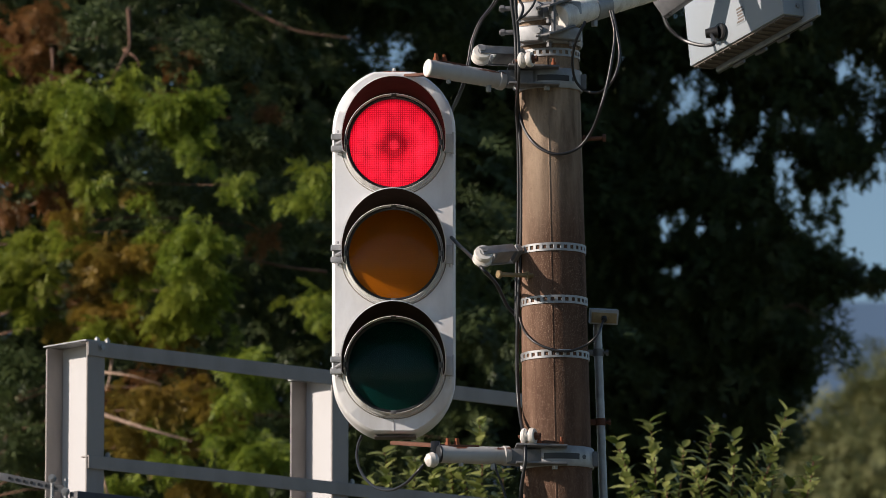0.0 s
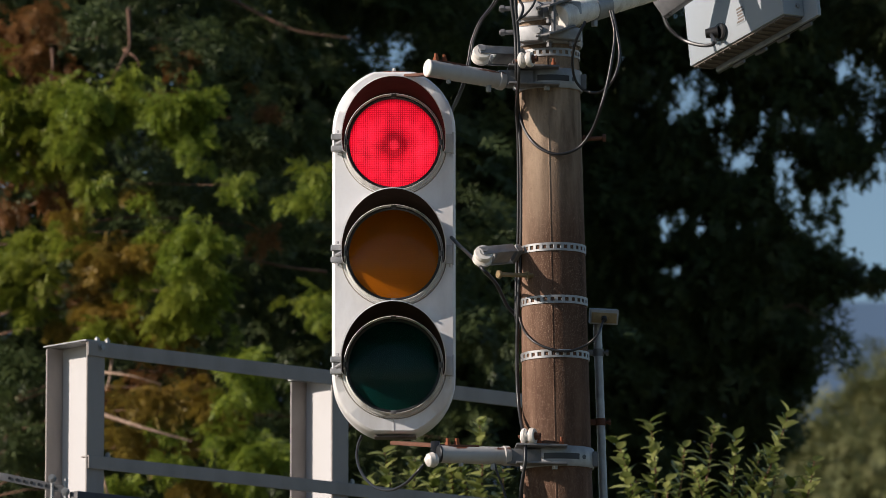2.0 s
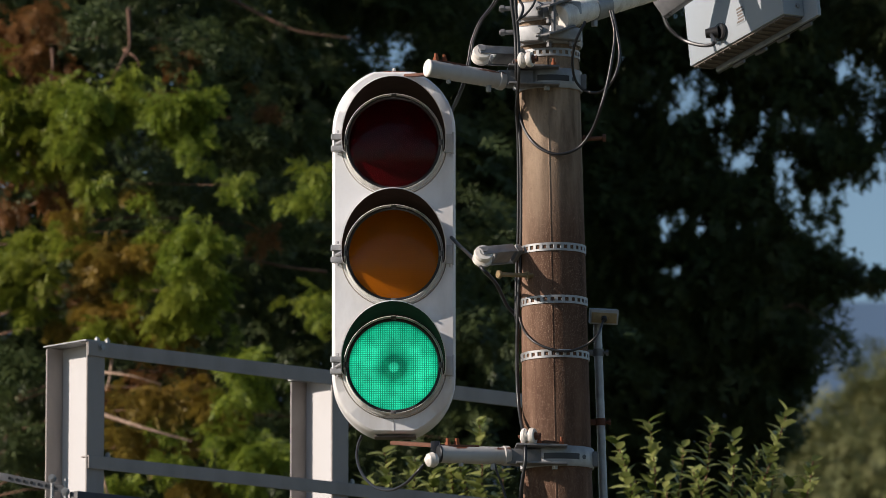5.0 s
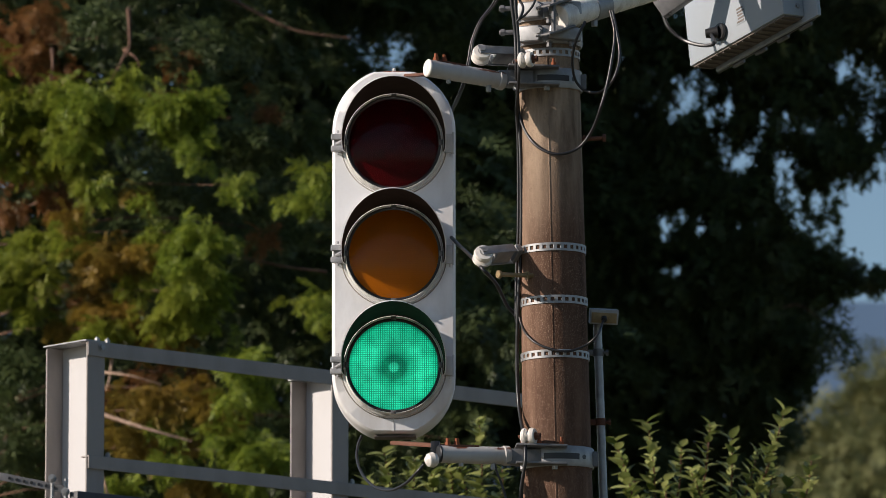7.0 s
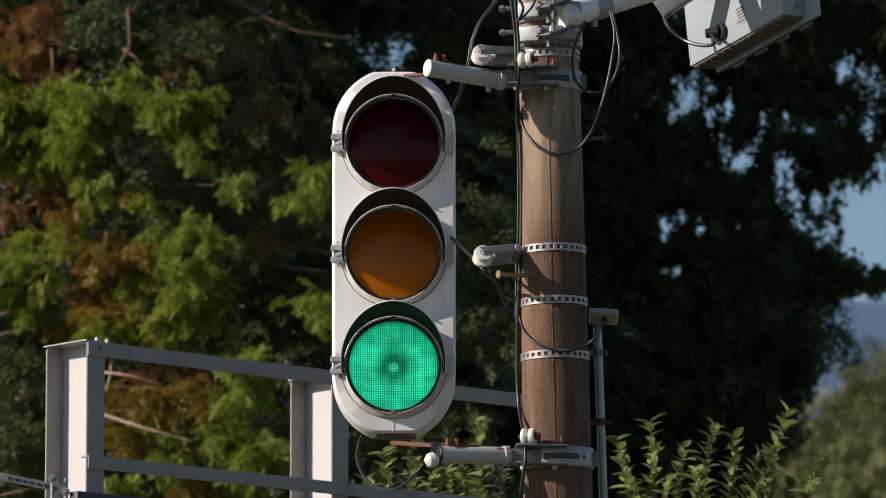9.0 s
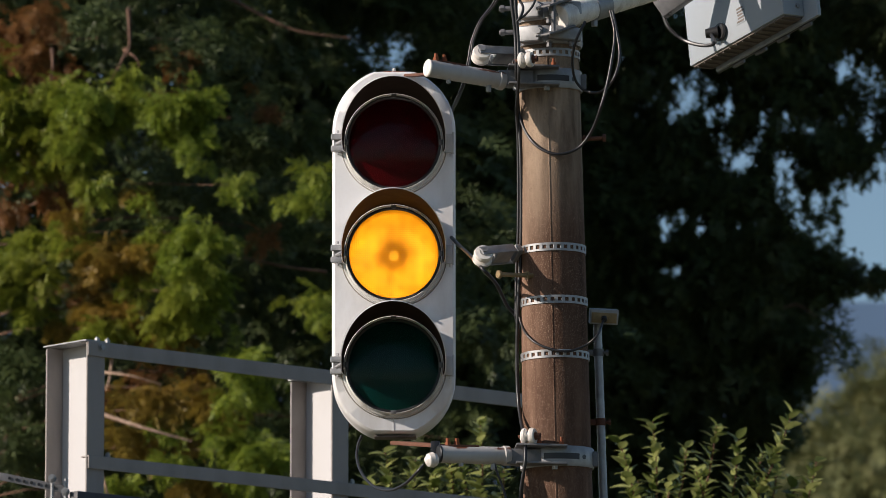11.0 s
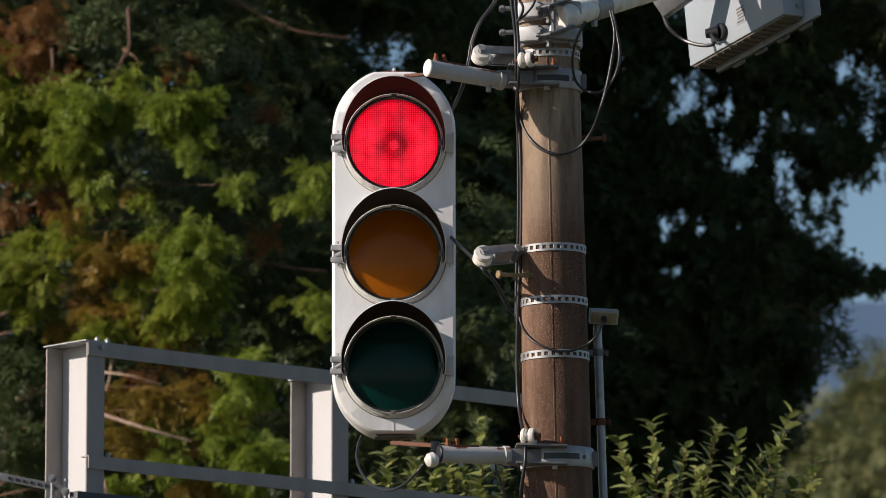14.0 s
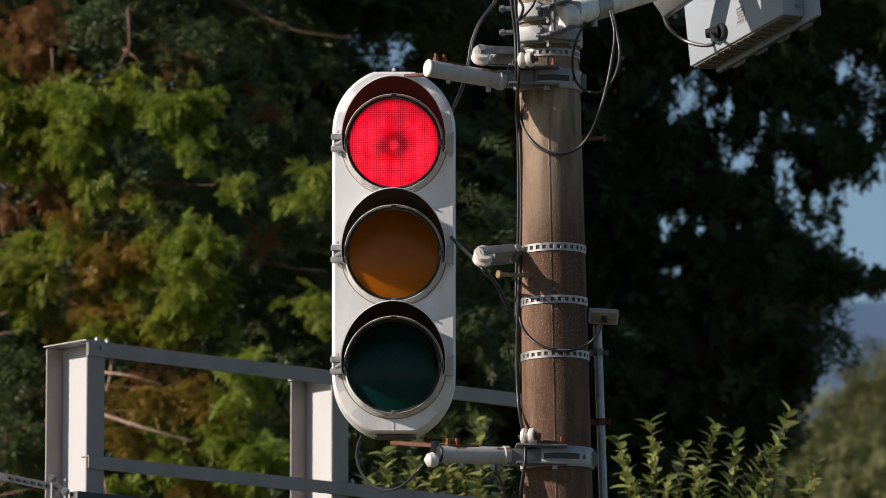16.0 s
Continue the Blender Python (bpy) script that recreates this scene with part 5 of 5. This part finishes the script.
def shrub(foot, shoots, body, label):
    """A tall evergreen shrub: stems from the ground, leafy shoots at its top, dense leaves below."""
    foot = Vector(foot)
    t = thing("shrub", foot, label, "shrub", "shrubs")
    bm = B()
    for base, tip, n, sway in shoots:
        hose(bm, [foot + Vector((rng.uniform(-0.2, 0.2), rng.uniform(-0.2, 0.2), -0.05)), foot.lerp(Vector(base), 0.5) + Vector((0.1, 0, 0.1)), base], 0.022, 7, 5, 0.3)
    part("stems", bm, TWIG, t, "reddish brown stems", 80)
    for base, tip, n, sway in shoots:
        bm = B()
        b, tp = Vector(base), Vector(tip)
        hose(bm, [Vector(), (tp - b) * 0.5 + Vector((0.012, 0, 0)), tp - b], 0.0055, 6, 4, 0.4)
        me = bpy.data.meshes.new("shoot")
        bm.to_mesh(me), bm.free()
        me.materials.append(TWIG)
        s = new("shoot", me)
        s.parent = t
        at = b - foot
        s.location = at
        swaying.append((s, tuple(at), (tp - b).length, sway))
        for m in shoot_places(b, tp, n):
            leaf = new("leaf", LEAF)
            leaf.parent = s
            leaf.matrix_basis = m
    lo, hi, n = body
    p = rng.uniform(lo, hi, (n, 3))
    quad = np.array([[0, 0, 0], [0.035, -0.017, 0.004], [0.075, 0, -0.01], [0.035, 0.017, 0.004]])
    w = rng.normal(0, 1, (n, 3)) + [0, -0.5, 0.6]
    x = w / np.linalg.norm(w, axis=1, keepdims=True)
    y = np.cross(rng.normal(0, 0.6, (n, 3)) + [0, -0.4, 1], x)
    y /= np.linalg.norm(y, axis=1, keepdims=True)
    m = np.stack([x, y, np.cross(x, y)], axis=2)
    v = (np.einsum("nij,kj->nki", m, quad) + p[:, None, :]).reshape(-1, 3) - np.array(foot)
    me = bpy.data.meshes.new("foliage")
    me.from_pydata(v.tolist(), [], np.arange(len(v)).reshape(-1, 4).tolist())
    me.materials.append(SHRUB)
    ob = new("foliage", me)
    ob.parent = t
    tagged(ob, "dense glossy green leaves", kind="stuff")


shrub((1.25, 29.0, 0.0), [((0.849, 29.000, 4.978), (0.751, 28.950, 5.355), 16, 0.70),
    ((0.926, 29.100, 4.989), (0.902, 29.050, 5.442), 18, 0.80),
    ((0.999, 29.050, 5.008), (1.048, 29.000, 5.324), 14, 0.80),
    ((1.095, 29.000, 4.978), (1.174, 28.950, 5.412), 20, 1.00),
    ((1.234, 29.100, 4.989), (1.272, 29.050, 5.368), 18, 1.00),
    ((1.341, 29.000, 5.052), (1.502, 28.950, 5.479), 22, 1.30),
    ((1.269, 29.050, 5.008), (1.380, 29.000, 5.299), 14, 1.00),
    ((1.537, 29.000, 4.978), (1.610, 28.950, 5.256), 14, 0.80),
    ((1.493, 29.100, 4.989), (1.517, 29.050, 5.182), 10, 0.80),
    ((1.140, 28.900, 4.966), (1.079, 28.850, 5.206), 12, 0.80),
    ((1.394, 29.100, 4.989), (1.443, 29.050, 5.231), 12, 0.90),
    ((0.803, 29.100, 4.989), (0.840, 29.050, 5.182), 10, 0.60),
    ((0.944, 28.900, 4.966), (0.968, 28.850, 5.157), 10, 0.60)], ((0.74, 28.5, 1.2), (1.49, 29.6, 5.00), 4500), "tall evergreen shrub with pale glossy upright shoots")
shrub((-0.05, 29.3, 0.0), [((0.163, 29.200, 5.076), (0.158, 29.150, 5.463), 22, 0.20),
    ((0.040, 29.300, 5.087), (0.015, 29.250, 5.331), 16, 0.20),
    ((-0.159, 29.300, 5.063), (-0.122, 29.250, 5.306), 16, 0.20),
    ((-0.234, 29.400, 5.099), (-0.259, 29.350, 5.344), 14, 0.20),
    ((-0.059, 29.200, 5.026), (-0.047, 29.150, 5.219), 14, 0.20),
    ((0.114, 29.300, 5.038), (0.077, 29.250, 5.256), 14, 0.20),
    ((0.238, 29.300, 5.038), (0.263, 29.250, 5.256), 12, 0.20),
    ((-0.309, 29.400, 5.049), (-0.333, 29.350, 5.219), 10, 0.20)], ((-0.41, 28.8, 1.2), (0.31, 29.8, 4.93), 1300), "evergreen shrub with yellowish green leaves")


def hillside():
    """Wooded slope: broad crowns of many leaf clumps, far off."""
    t = thing("wooded_hill", (13.35, 150, 0), "sunlit olive wooded hillside far behind", "hill", kind="structure")
    bm = B()
    n = 40
    ring = [[bm.verts.new((13.35 + (2.2 + 26 * (1 - h) ** 0.9) * math.cos(a * math.tau / n), 150 + (3.6 + 26 * (1 - h) ** 0.9) * math.sin(a * math.tau / n), 22.6 * h)) for a in range(n)] for h in (0, 0.2, 0.4, 0.6, 0.75, 0.9, 1.0)]
    for p, q in zip(ring, ring[1:]):
        for j in range(n):
            bm.faces.new((p[j], p[(j + 1) % n], q[(j + 1) % n], q[j]))
    bm.faces.new(ring[-1])
    part("slope", bm, FAR_LEAF, t)
    ps, ws = [], []
    for k in range(230):
        h = rng.uniform(0.72, 1.0)
        a = rng.uniform(0.45, 1.05) * math.tau
        c = (13.35 + (2.2 + 26 * (1 - h) ** 0.9) * math.cos(a), 150 + (3.6 + 26 * (1 - h) ** 0.9) * math.sin(a), 22.6 * h)
        p, w = clump(c, 1.1, 32)
        ps.append(p), ws.append(w)
    p, w = np.concatenate(ps), np.concatenate(ws)
    spray_mesh("crowns", p, w, rng.uniform(2.0, 3.2, len(p)), FAR_LEAF, t, (13.35, 150, 0), "olive tree crowns")


hillside()


# ---- what moves: the signal's light sources and the shoots in the wind ----
def motions():
    step = 1 / 30
    turns = {
        "red": (True, [2.27, 12.60]),
        "amber": (False, [9.57, 12.59]),
        "green": (False, [2.30, 9.53])}
    for which, (on, times) in turns.items():
        for blade, at in lamps[which]:
            angle = 0 if on else 180
            rows = [(0.0, pose(*at, 0, 0, angle))]
            for t in times:
                for k in range(4):
                    rows.append((t + k * step, pose(*at, 0, 0, angle + 60 * k)))
                angle += 180
            rows.append((16.0, pose(*at, 0, 0, angle)))
            walk(blade, rows)
    # tips lean by these metres in the breeze
    breeze = ((0.0, 0.0), (1.0, 0.004), (2.0, 0.005), (3.5, 0.006), (4.2, 0.004), (5.5, -0.004), (6.5, -0.005), (7.0, -0.012), (7.5, -0.003), (8.0, -0.006), (9.0, 0.004), (10.2, 0.012), (11.5, 0.018), (12.5, 0.017), (14.0, 0.016), (15.0, 0.012), (16.0, 0.008))
    stir = ((0.0, 0.0), (4.2, 0.2), (5.5, 1.0), (6.5, 1.2), (7.2, 2.2), (8.0, 4.6), (8.6, 3.2), (9.2, 0.8), (10.5, 0.0), (12.0, 0.6), (13.5, 0.0), (14.2, -0.5), (16.0, 0.0))
    walk(tip, [(t, pose(*TIP_AT, 0, -d, 0)) for t, d in stir])
    for k, (shoot, at, length, sway) in enumerate(swaying):
        walk(shoot, [(t, pose(*at, 0, math.degrees(d * sway / max(length, 0.1)) + 0.15 * sway * math.sin(k + t * 2.1), 0)) for t, d in breeze])


motions()
